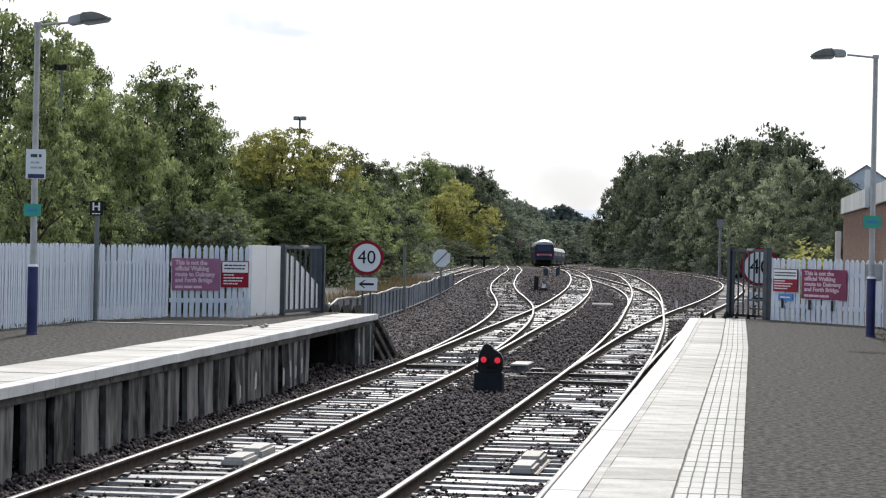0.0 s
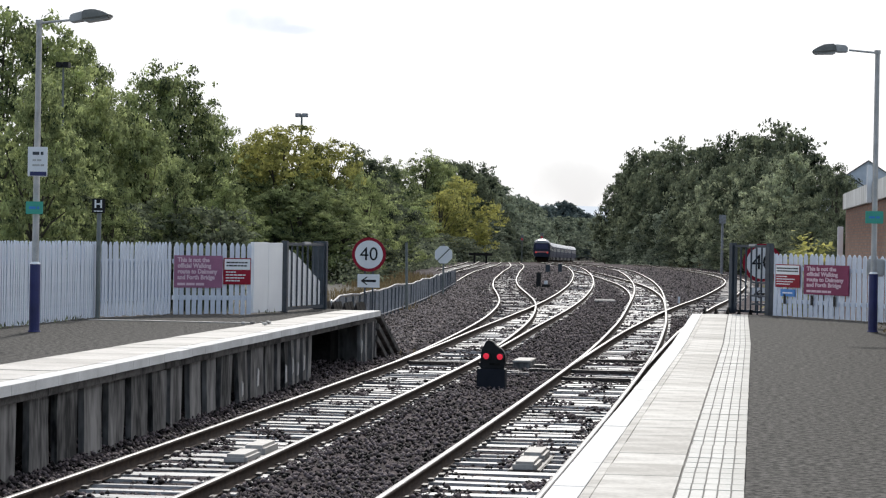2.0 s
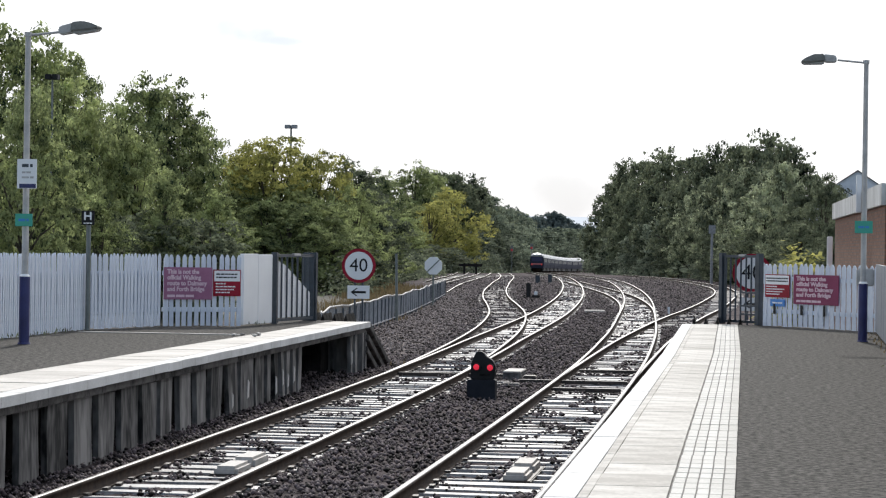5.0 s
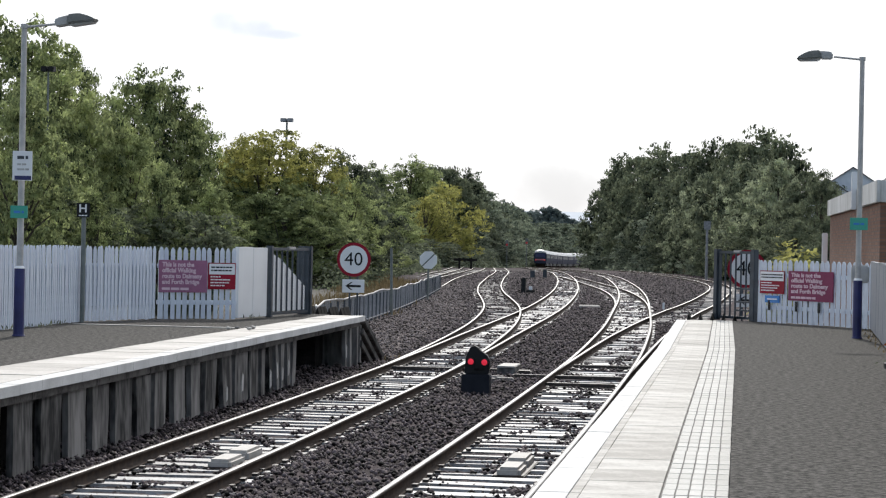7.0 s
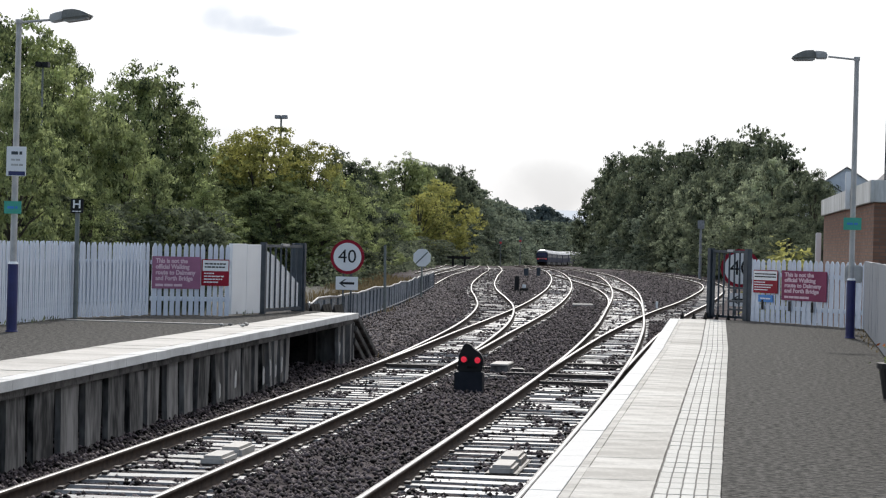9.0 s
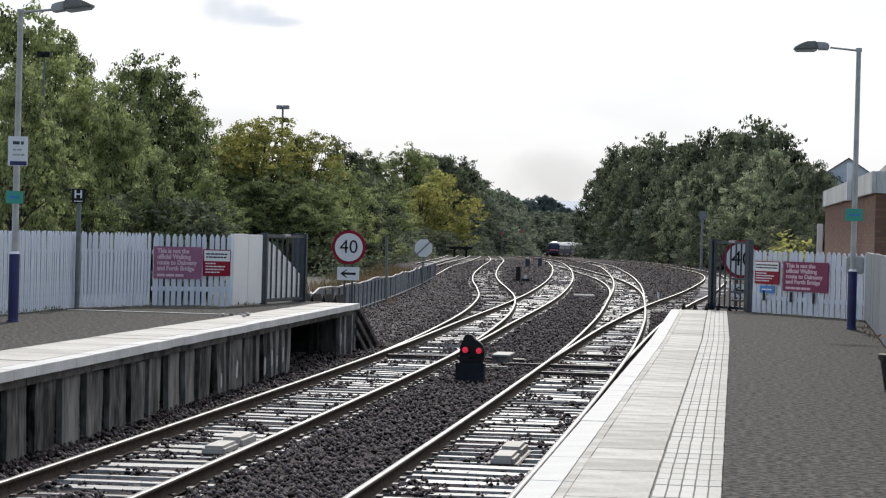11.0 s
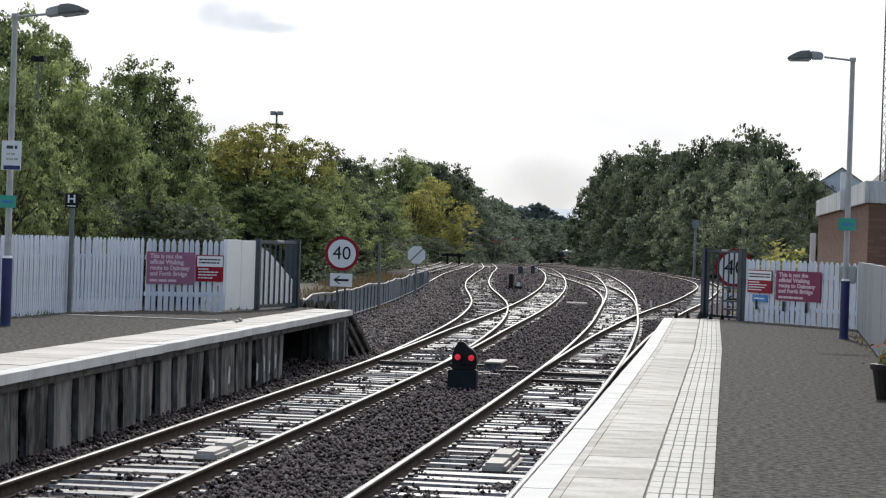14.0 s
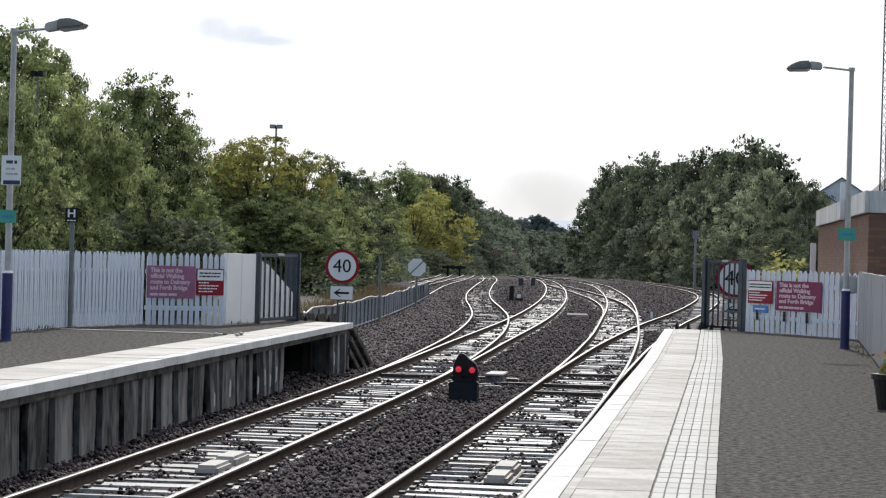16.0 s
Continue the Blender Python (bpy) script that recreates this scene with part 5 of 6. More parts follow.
# kind, x, y, height, radius of each tree
TREES = [
    ('B', -35.8, 115, 13.3, 3.4),
    ('B', -35.3, 120, 13.2, 3.4),
    ('M', -34.9, 123, 12.7, 3.3),
    ('B', -35.2, 128, 12.2, 3),
    ('M', -29.3, 99, 8.8, 2.2),
    ('B', -36, 141, 11.0, 2.7),
    ('B', -37.5, 152, 13.1, 3.4),
    ('B', -36.6, 155, 13.3, 3.4),
    ('B', -35.9, 157, 11.8, 3),
    ('M', -33.4, 125, 9.7, 2.4),
    ('M', -32, 128, 8.8, 2.6),
    ('B', -36.1, 163, 10.7, 2.7),
    ('M', -26.5, 112, 6.1, 1.5),
    ('B', -35.5, 173, 9.2, 2.6),
    ('M', -29.6, 106, 6.5, 1.9),
    ('B', -26.9, 102, 4.8, 1.6),
    ('B', -29.3, 136, 6.0, 2.4),
    ('Y', -31.9, 166, 10.1, 4.2),
    ('Y', -29.5, 170, 9.7, 2.6),
    ('Y', -34.7, 170, 9.4, 2.3),
    ('M', -31.1, 160, 6.1, 3.3),
    ('M', -28.3, 163, 5.9, 3.1),
    ('M', -33.8, 215, 7.7, 2.7),
    ('D', -31.5, 195, 4.3, 2.5),
    ('D', -31.5, 200, 9.4, 3.6),
    ('B', -47.4, 330, 12.8, 5),
    ('B', -56, 420, 17.6, 5.9),
    ('D', -55.3, 450, 18.4, 5.7),
    ('B', -55.3, 430, 17.8, 4.8),
    ('M', -32, 220, 6.9, 3.1),
    ('B', -28.3, 180, 7.7, 2.3),
    ('Y', -44.8, 380, 12.8, 4.8),
    ('Y', -47, 370, 10.5, 4.2),
    ('B', -42.2, 310, 7.3, 3.9),
    ('D', -35.4, 240, 4.5, 2.7),
    ('D', -48.2, 430, 15.7, 4.9),
    ('C', -47.8, 470, 13.9, 5),
    ('C', -49.2, 520, 13.4, 5),
    ('C', -51.1, 580, 13.1, 4.7),
    ('C', -43.3, 400, 6.9, 4.1),
    ('C', -43.5, 440, 6.7, 4.5),
    ('C', -49.5, 538, 6.5, 5.2),
    ('C', -49.1, 570, 6.0, 3.6),
    ('F', -65.7, 860, 18.9, 6.9),
    ('F', -67.3, 800, 16.1, 5.7),
    ('F', -57.3, 840, 15.0, 6),
    ('F', -55.4, 880, 14.1, 5.8),
    ('C', -61.3, 770, 12.8, 5.5),
    ('C', -55.7, 760, 12.7, 5.4),
    ('C', -52.2, 780, 12.8, 5.2),
    ('F', -52.1, 900, 13.2, 6),
    ('F', -73.7, 780, 18.8, 6.8),
    ('F', -71, 790, 17.4, 6.8),
    ('F', -73.8, 900, 18.0, 7.8),
    ('F', -63.1, 880, 17.2, 7.2),
    ('F', -53.1, 820, 13.6, 6.3),
    ('C', -57.1, 740, 12.5, 6.4),
    ('C', -52.4, 745, 12.6, 6.4),
    ('C', -50.9, 788, 12.9, 6.8),
    ('F', -63.8, 760, 8.8, 6.6),
    ('C', -62.8, 700, 7.7, 6.1),
    ('F', -49.5, 808, 13.5, 7),
    ('D', -50.9, 440, 16.8, 5),
    ('C', -49.5, 460, 15.8, 4.9),
    ('D', -49.7, 480, 15.1, 4.9),
    ('C', -49, 500, 13.5, 5.1),
    ('C', -51.2, 560, 13.7, 5.1),
    ('C', -52, 600, 12.9, 4.9),
    ('B', -50.4, 340, 13.9, 4.3),
    ('M', -45.8, 300, 11.5, 3.8),
    ('D', -42.2, 260, 12.3, 3.3),
    ('C', -58.5, 680, 11.8, 5.5),
    ('C', -54.8, 690, 11.1, 5.5),
    ('C', -52.8, 705, 10.7, 5.2),
    ('C', -57, 640, 10.2, 5),
    ('D', -50.2, 428, 17.2, 5),
    ('D', -47.6, 436, 16.4, 4.8),
    ('B', -53.4, 424, 17.2, 5),
    ('D', 6, 235, 10.8, 2.7),
    ('D', 6.1, 200, 8.7, 2.2),
    ('D', 6.6, 185, 7.9, 2),
    ('D', 3.3, 275, 15.5, 4),
    ('D', 0.2, 285, 15.7, 4),
    ('D', -2.8, 300, 15.7, 3.9),
    ('D', -6.4, 330, 16.3, 4.1),
    ('D', -11.3, 370, 18.0, 4.5),
    ('D', -15.6, 400, 18.6, 4.6),
    ('D', -20.2, 425, 18.8, 4.7),
    ('D', -23.6, 440, 16.3, 4.1),
    ('G', -0, 252, 12.1, 3.22),
    ('G', 3.3, 225, 11.2, 2.944),
    ('G', -4.3, 296, 12.6, 3.496),
    ('D', -8.6, 334, 12.6, 3.8),
    ('D', -13.2, 370, 12.8, 3.8),
    ('D', -18.4, 400, 13.2, 3.7),
    ('D', -24.5, 440, 14.3, 3.6),
    ('D', -21.7, 430, 18.2, 4.6),
    ('D', -17.6, 410, 18.6, 4.7),
    ('D', -13.3, 380, 18.3, 4.6),
    ('D', -8.5, 340, 16.2, 4.1),
    ('D', -4.5, 300, 15.2, 3.8),
    ('D', -1, 280, 15.5, 3.9),
    ('D', 1.5, 265, 15.4, 4.2),
    ('D', 4, 255, 14.6, 3.6),
    ('D', 5.3, 250, 13.0, 3.2),
    ('G', -2.5, 282, 10.9, 3.864),
    ('G', 1.6, 239, 10.1, 3.956),
    ('D', 4.5, 200, 8.5, 2.6),
    ('G', -6.3, 319, 10.4, 3.772),
    ('C', -11.1, 357, 10.0, 4.1),
    ('C', -15.8, 385, 8.4, 3.9),
    ('C', -21.1, 415, 8.4, 3.5),
    ('C', -25.9, 445, 6.3, 2.5),
    ('D', 5.4, 170, 8.0, 2),
    ('D', 5.3, 150, 5.1, 1.5),
    ('D', 3.6, 165, 5.0, 2.1),
    ('D', 0.7, 231, 5.6, 2.8),
    ('D', -2.9, 275, 5.4, 3.2),
    ('D', -8.6, 330, 5.4, 3.4),
    ('C', -28.7, 480, 4.0, 2.4),
    ('X', -29.9, 105, 4.5, 2.1),
    ('X', -28.4, 108, 4.1, 1.9),
    ('X', -26.8, 112, 4.3, 2.3),
    ('X', -26.1, 120, 4.2, 2.1),
    ('X', -42.2, 215, 5.0, 4.4),
    ('X', -30.6, 170, 4.2, 3),
    ('X', -29.5, 175, 3.9, 2.7),
    ('X', -28.8, 180, 2.8, 2.7),
    ('X', -34.6, 235, 2.9, 3),
    ('X', -41.4, 305, 3.4, 3.9),
    ('X', -44.1, 355, 4.0, 4.1),
    ('C', -44.6, 405, 3.7, 4.6),
    ('C', -43.9, 445, 3.2, 4.5),
    ('C', -50.2, 561, 3.3, 5),
    ('F', -59.1, 735, 4.6, 5.6),
    ('F', -53.9, 745, 4.8, 5.7),
    ('F', -50.5, 783, 5.0, 6),
    ('C', -23.5, 425, 3.2, 3.2),
    ('C', -17.8, 395, 3.6, 3.5),
    ('C', -12.8, 365, 3.5, 3.3),
    ('X', -7.7, 325, 3.9, 3.3),
    ('C', -3.6, 290, 3.5, 3),
    ('X', -0.3, 262, 4.1, 3),
    ('X', 2.1, 215, 3.5, 2.5),
    ('X', 3.5, 184, 5.0, 1.7),
    ('X', 5.2, 182, 5.5, 1.9),
    ('X', 6.8, 178, 5.3, 1.9),
    ('X', 4.1, 160, 3.4, 1.8),
    ('M', -35.5, 170, 7.6, 2.6),
    ('M', -29.6, 160, 5.8, 2.9),
    ('M', -27.4, 165, 5.8, 2.5),
]


def plant_trees():
    rng = random.Random(6)
    count, used = {}, set()
    for kind, x, y, h, r in TREES:
        far = y > 230 and kind in FAR_KINDS
        label, models = (FAR_KINDS if far else KINDS)[kind]
        i = count.get((kind, far), 0)
        count[kind, far] = i + 1
        src = models[i % len(models)]
        wide = r / 4.0 * 1.12
        m = Matrix.Translation((x, y, float(rail_z(y)) - 0.35)) @ pose(0, 0, 0, 0, 0, rng.uniform(0, 360)) @ Matrix.Diagonal((wide, wide, h / (9.65 if kind == "B" else 9.45), 1))
        if src.name not in used:
            used.add(src.name)
            ob = src
            ob.matrix_basis = m
        else:
            s = src.matrix_basis.copy()
            src.matrix_basis = Matrix.Identity(4)
            ob = copy_thing(src, m)
            src.matrix_basis = s
        tagged(ob, label, "bush" if kind == "X" else "tree", "lineside bushes" if kind == "X" else "lineside trees")
    for table in (KINDS, FAR_KINDS):
        for _, models in table.values():
            for src in models:
                if src.name not in used:
                    for o in (*src.children, src):
                        bpy.data.objects.remove(o)


plant_trees()


# ---- undergrowth ----
def grass_patch(name, label, spots, blades, height, seed, material, kind="stuff", level=None):
    rng = np.random.default_rng(seed)
    v = []
    for x, y, rx, ry in spots:
        n = blades
        z = float(rail_z(y)) - 0.3 if level is None else level
        bx, by = x + rng.uniform(-rx, rx, n), y + rng.uniform(-ry, ry, n)
        hh = height * rng.uniform(0.35, 1.0, n)
        lean = rng.normal(0, 0.22, (n, 2)) * hh[:, None]
        w = 0.012 + 0.018 * hh
        ang = rng.uniform(0, 3.14, n)
        base = np.stack([bx, by, np.full(n, z)], 1)
        tip = base + np.stack([lean[:, 0], lean[:, 1], hh], 1)
        side = np.stack([np.cos(ang) * w, np.sin(ang) * w, np.zeros(n)], 1)
        midp = (base + tip) / 2 + np.stack([-lean[:, 0] * 0.15, -lean[:, 1] * 0.15, hh * 0.05], 1)
        v.append(np.stack([base, midp + side, tip, midp - side], 1).reshape(-1, 3))
    v = np.concatenate(v)
    return solid(name, arrays_mesh(name, v, np.arange(len(v)).reshape(-1, 4), material), material, label, "grass", kind=kind)


rng0 = random.Random(12)
right_edge = curve([(70, 1.2), (130, 3.0), (200, 3.2), (260, -0.6), (350, -11), (440, -25)])
grass_patch("dry_grass", "dry straw-coloured grass along the edge of the line", [(float(right_edge(y)) + rng0.uniform(0, 2.0), y, 1.2, 2.5) for y in range(95, 430, 4)], 170, 1.3, 1, DRY_GRASS)
grass_patch("tall_dry_grass", "tall yellowed grass behind the near platform's fence", [(1.6 + k * 0.42, 96 + 3 * (k % 3), 0.6, 1.5) for k in range(9)], 200, 2.5, 2, DRY_GRASS)

left_edge = curve([(60, -12.0), (80, -13.4), (98, -14.6), (153, -20.0), (235, -33), (360, -47)])
grass_patch("dry_weeds", "brown dry weeds behind the steel railing", [(float(left_edge(y)) - rng0.uniform(0, 3.5), y, 1.4, 2.0) for y in range(60, 250, 3)], 150, 0.6, 3, DRY_GRASS)
grass_patch("platform_weeds", "thin weeds at the foot of the far platform's end", [(-8.3, 57.2, 0.5, 0.5)], 60, 0.28, 4, DRY_GRASS)


grass_patch("wall_weeds", "thin yellowing weeds at the foot of the board wall", [(2.38 + 0.02 * k, 40.5 + 1.1 * k, 0.12, 0.5) for k in range(11)], 7, 0.07, 7, DRY_GRASS, level=0.0)
# dark blades added behind the pickets so that the gaps between them darken
grass_patch("dark_weeds", "dark green blades filling the gaps behind the picket fence", [(-11.9 + 0.22 * k, 49.0 + 0.14 * k, 0.25, 0.25) for k in range(6)], 90, 0.7, 9, LEAF_DARK, level=0.0)
grass_patch("fence_weeds", "small green weeds at the foot of the picket fence", [(-12.2, 38 + 1.5 * k, 0.15, 0.5) for k in range(5)] + [(-9.85, 50.2, 0.12, 0.7)], 14, 0.13, 8, LEAF_DARK, level=0.0)


def undergrowth(label, edge, y0, y1, step, high, wide, seed, material):
    """A ragged low thicket along the curve edge: mounds of leaves, the leaves turned outwards."""
    rng = np.random.default_rng(seed)
    pts, sz, face = [], [], []
    y = y0
    while y < y1:
        grow = 1 + max(0.0, y - 200) / 400
        r = wide * grow * rng.uniform(0.6, 1.2)
        h = high * rng.uniform(0.45, 1.25)
        c = np.array([float(edge(y)) + rng.normal(0, wide * 0.4), y, float(rail_z(y)) - 0.35])
        k = int(150 * r * h / (wide * high))
        d = rng.normal(size=(k, 3))
        d[:, 2] = np.abs(d[:, 2])
        d /= np.linalg.norm(d, axis=1)[:, None]
        pts.append(c + d * (rng.uniform(0.25, 1.0, k) ** 0.5)[:, None] * np.array([r, r, h]))
        sz.append(0.26 * grow * rng.uniform(0.6, 1.4, k))
        face.append(d + np.array([0, 0, 0.3]) + rng.normal(0, 0.5, (k, 3)))
        y += step * grow * rng.uniform(0.6, 1.3)
    me = leaf_cloud("undergrowth", np.concatenate(pts), np.concatenate(sz), rng, material, np.concatenate(face))
    return solid("undergrowth", me, material, label, "undergrowth", kind="stuff")


left_foot = curve([(150, -23), (200, -30), (235, -32.8), (300, -38.6), (350, -43.2), (390, -40.8), (430, -43.5), (480, -46), (560, -49.5), (650, -52)])
right_foot = curve([(140, 4.2), (200, 4.2), (260, 0.4), (320, -6.8), (350, -10.0), (380, -16.5), (400, -19.5), (440, -23.2), (520, -27.5), (600, -32)])
undergrowth("yellowing bushes behind the fence of the near platform", lambda y: 0.9 + (y - 92) * 0.24, 92, 102, 0.3, 2.9, 0.6, 25, LEAF_YELLOW)
undergrowth("low green thicket along the foot of the trees", left_foot, 300, 640, 2.0, 2.2, 1.6, 21, LEAF_COOL)
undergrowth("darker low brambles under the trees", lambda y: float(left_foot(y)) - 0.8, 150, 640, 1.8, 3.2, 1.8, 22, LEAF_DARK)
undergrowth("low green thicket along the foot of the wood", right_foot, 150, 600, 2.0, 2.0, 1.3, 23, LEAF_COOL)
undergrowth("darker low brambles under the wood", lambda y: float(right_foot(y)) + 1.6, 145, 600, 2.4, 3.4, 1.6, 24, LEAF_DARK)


def trough_cover(x, y, w, d, label):
    z = float(rail_z(y)) - 0.17
    t = thing("trough_cover", label, "cable cover", "cable covers on the ballast", m=pose(x, y, z, 0, 0, 4))
    for k in range(3):
        bm = bmesh.new()
        box(bm, -w / 2, w / 2, k * d / 3, (k + 1) * d / 3 - 0.03, -0.1, 0.09, 0.015)
        part("slab", bm, CONCRETE, t)


trough_cover(-6.75, 113.5, 0.95, 3.0, "flat concrete cable cover between the running lines")
bm = bmesh.new()
box(bm, -3.40, -3.30, 112.0, 112.1, -1.3, -0.82, 0.015)
solid("marker_stone", bm, SIGN_WHITE, "small white marker stone beside the turnout", "marker stone")


# ---- buildings ----
def brick_material():
    m = surface("brickwork", (0.2, 0.08, 0.05), (0.4, 0.2, 0.1), 1.5, 0.85, 0.3)
    n, l = m.node_tree.nodes, m.node_tree.links
    b = n["Principled BSDF"]
    co, sp, ad, cb, br = n.new("ShaderNodeTexCoord"), n.new("ShaderNodeSeparateXYZ"), n.new("ShaderNodeMath"), n.new("ShaderNodeCombineXYZ"), n.new("ShaderNodeTexBrick")
    l.new(co.outputs["Object"], sp.inputs["Vector"])
    l.new(sp.outputs["X"], ad.inputs[0])
    l.new(sp.outputs["Y"], ad.inputs[1])
    l.new(ad.outputs[0], cb.inputs["X"])
    l.new(sp.outputs["Z"], cb.inputs["Y"])
    l.new(cb.outputs["Vector"], br.inputs["Vector"])
    br.inputs["Scale"].default_value = 1.0
    br.inputs["Brick Width"].default_value, br.inputs["Row Height"].default_value, br.inputs["Mortar Size"].default_value = 0.30, 0.085, 0.010
    br.inputs["Color1"].default_value, br.inputs["Color2"].default_value, br.inputs["Mortar"].default_value = (0.27, 0.135, 0.085, 1), (0.17, 0.083, 0.054, 1), (0.15, 0.11, 0.09, 1)
    l.new(br.outputs["Color"], b.inputs["Base Color"])
    return m


def brick_building():
    t = thing("brick_building", "low flat-roofed brick building with a stained white fascia", "building", m=pose(3.3, 60.0, 0, 0, 0, 0.65))
    mat = brick_material()
    bm = bmesh.new()
    box(bm, 0, 9.0, 0, 25.0, -1.6, 2.84)
    part("wall", bm, mat, t, "red-brown brick wall")
    for x0, x1, y0, y1 in ((-0.10, -0.002, -0.10, 25.1), (0.0, 9.1, -0.10, -0.002)):
        bm = bmesh.new()
        box(bm, x0, x1, y0, y1, 2.81, 3.34, 0.012)
        part("fascia", bm, FASCIA, t, "stained white fascia board")
    bm = bmesh.new()
    box(bm, 0.0, 9.0, 0.0, 25.0, 2.845, 3.2)
    part("roof", bm, SLATE, t)
    bm = bmesh.new()
    box(bm, -0.24, -0.11, 8.0, 8.3, 2.76, 3.78, 0.015)
    part("vent_duct", bm, SIGN_WHITE, t, "upright white duct on the fascia")


brick_building()
bm = bmesh.new()
box(bm, 2.80, 2.98, 86.0, 86.6, -1.3, 2.25, 0.02)
solid("white_post", bm, SIGN_WHITE, "white-painted post beside the brick building", "post")
bm = bmesh.new()
rod(bm, (2.32, 49.9, 0.0), (2.32, 49.9, 1.05), 0.03, 0.03, 10)
box(bm, 2.2, 2.55, 49.75, 50.0, 1.0, 1.35, 0.03)
solid("wall_cabinet", bm, GREY_STEEL, "small grey electrical box on a post by the fence", "electrical box")


def house(label, x, y, z, w, d, eave, ridge, yaw):
    t = thing("house", label, "house", "houses behind the trees", m=pose(x, y, z, 0, 0, yaw))
    bm = bmesh.new()
    prism(bm, [(-w / 2, 0), (w / 2, 0), (w / 2, eave), (0, ridge - 0.12), (-w / 2, eave)], 0, d)
    part("wall", bm, RENDER_WALL, t, "pale rendered gable wall")
    s = (ridge - eave) / (w / 2)
    for k in (-1, 1):
        bm = bmesh.new()
        prism(bm, [(0, ridge), (k * (w / 2 + 0.2), eave - s * 0.2), (k * (w / 2 + 0.2), eave - s * 0.2 - 0.1), (0, ridge - 0.1)], -0.15, d + 0.3)
        part("roof", bm, SLATE, t, "dark slate roof slope")


house("pale house with a dark gabled roof behind the brick building", 9.7, 220, -1.6, 3.6, 9, 9.5, 10.7, -3)
house("house with a dark gabled roof behind the trees", 7.3, 215, -1.6, 5.2, 8, 7.9, 9.5, 2)
house("house with a grey roof behind the lattice mast", 11.0, 150, -1.4, 6.5, 10, 6.1, 9.3, 2)


def lattice_mast():
    t = thing("lattice_mast", "slender steel lattice mast behind the houses", "mast", m=pose(8.35, 140, -1.4))
    for a in range(3):
        bm = bmesh.new()
        c, s = math.cos(a * 2.094) * 0.22, math.sin(a * 2.094) * 0.22
        rod(bm, (c, s, 0), (c * 0.6, s * 0.6, 18), 0.035, 0.03, 6)
        part("leg", bm, GATE_GREY, t)
    bm = bmesh.new()
    for k in range(36):
        for a in range(3):
            a2 = a + 1
            f0, f1 = 1 - 0.4 * k / 36, 1 - 0.4 * (k + 1) / 36
            rod(bm, (math.cos(a * 2.094) * 0.22 * f0, math.sin(a * 2.094) * 0.22 * f0, k * 0.5), (math.cos(a2 * 2.094) * 0.22 * f1, math.sin(a2 * 2.094) * 0.22 * f1, k * 0.5 + 0.5), 0.014, 0.014, 4)
    part("lattice", bm, GATE_GREY, t)


lattice_mast()


def floodlight(label, x, y, top, w, deep, material):
    z = float(rail_z(y)) - 0.3
    t = thing("floodlight_mast", label, "floodlight", "tall floodlights", m=pose(x, y, z))
    h = top - z
    bm = bmesh.new()
    rod(bm, (0, 0, 0), (0, 0, h - 0.1), 0.20 * w, 0.14 * w, 10)
    part("mast", bm, POST_GREY, t)
    bm = bmesh.new()
    for s in (-0.5, 0.5):
        box(bm, s * w - 0.42 * w, s * w + 0.42 * w, -0.25, 0.25, h - deep, h + 0.03, 0.03)
    box(bm, -0.5 * w, 0.5 * w, -0.05, 0.05, h - 0.14, h - 0.08)
    part("lamp_head", bm, material, t)


floodlight("twin-headed floodlight mast above the yellowing trees", -36.9, 200, 11.6, 0.55, 0.28, RAILING_GREY)
floodlight("slim floodlight mast among the trees behind the far lamp", -31.9, 112, 9.43, 0.33, 0.22, BLACK)


def colour_signal(x, y, top, label):
    z = float(rail_z(y)) - 0.3
    size = y / 340
    t = thing("colour_light_signal", label, "railway signal", "red signals beyond the junction", m=pose(x, y, z) @ Matrix.Scale(size, 4))
    h = (top - z) / size
    bm = bmesh.new()
    rod(bm, (0, 0, 0), (0, 0, h - 1.2), 0.07, 0.06, 10)
    part("post", bm, POST_GREY, t)
    bm = bmesh.new()
    box(bm, -0.2, 0.2, -0.15, 0.15, h - 1.85, h - 1.0, 0.05)
    head = part("head", bm, POST_GREY, t)
    bm = bmesh.new()
    rod(bm, (0, -0.22, h - 1.6), (0, -0.151, h - 1.6), 0.16, 0.16, 14)
    part("red_lens", bm, DIM_RED, head, "lit red lens")


colour_signal(-35.0, 375, 3.5, "dark signal showing red beyond the junction")
colour_signal(-43.7, 512, 4.67, "dark signal showing red beyond the running lines")


# ---- far hills ----
def hills():
    rng = np.random.default_rng(5)
    xs = np.linspace(-2500, 2500, 160)
    prof = 62 + 5 * np.sin(xs / 310.0 + 1.0) + 2.5 * np.sin(xs / 90.0) + rng.normal(0, 0.8, len(xs))
    v, k = [], len(xs)
    for j, (yy, fac) in enumerate(((3200, -0.2), (3500, 0.55), (3900, 1.0))):
        v += [(x, yy, -6 + fac * p) for x, p in zip(xs, prof)]
    f = np.array([(j * k + i, j * k + i + 1, (j + 1) * k + i + 1, (j + 1) * k + i) for j in range(2) for i in range(k - 1)])
    # no haze in the air: its veil is painted as this pale hill colour
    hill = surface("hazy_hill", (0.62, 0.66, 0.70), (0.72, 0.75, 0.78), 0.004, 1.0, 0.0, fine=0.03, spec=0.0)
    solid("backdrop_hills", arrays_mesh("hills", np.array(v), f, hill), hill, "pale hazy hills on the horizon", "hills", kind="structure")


hills()


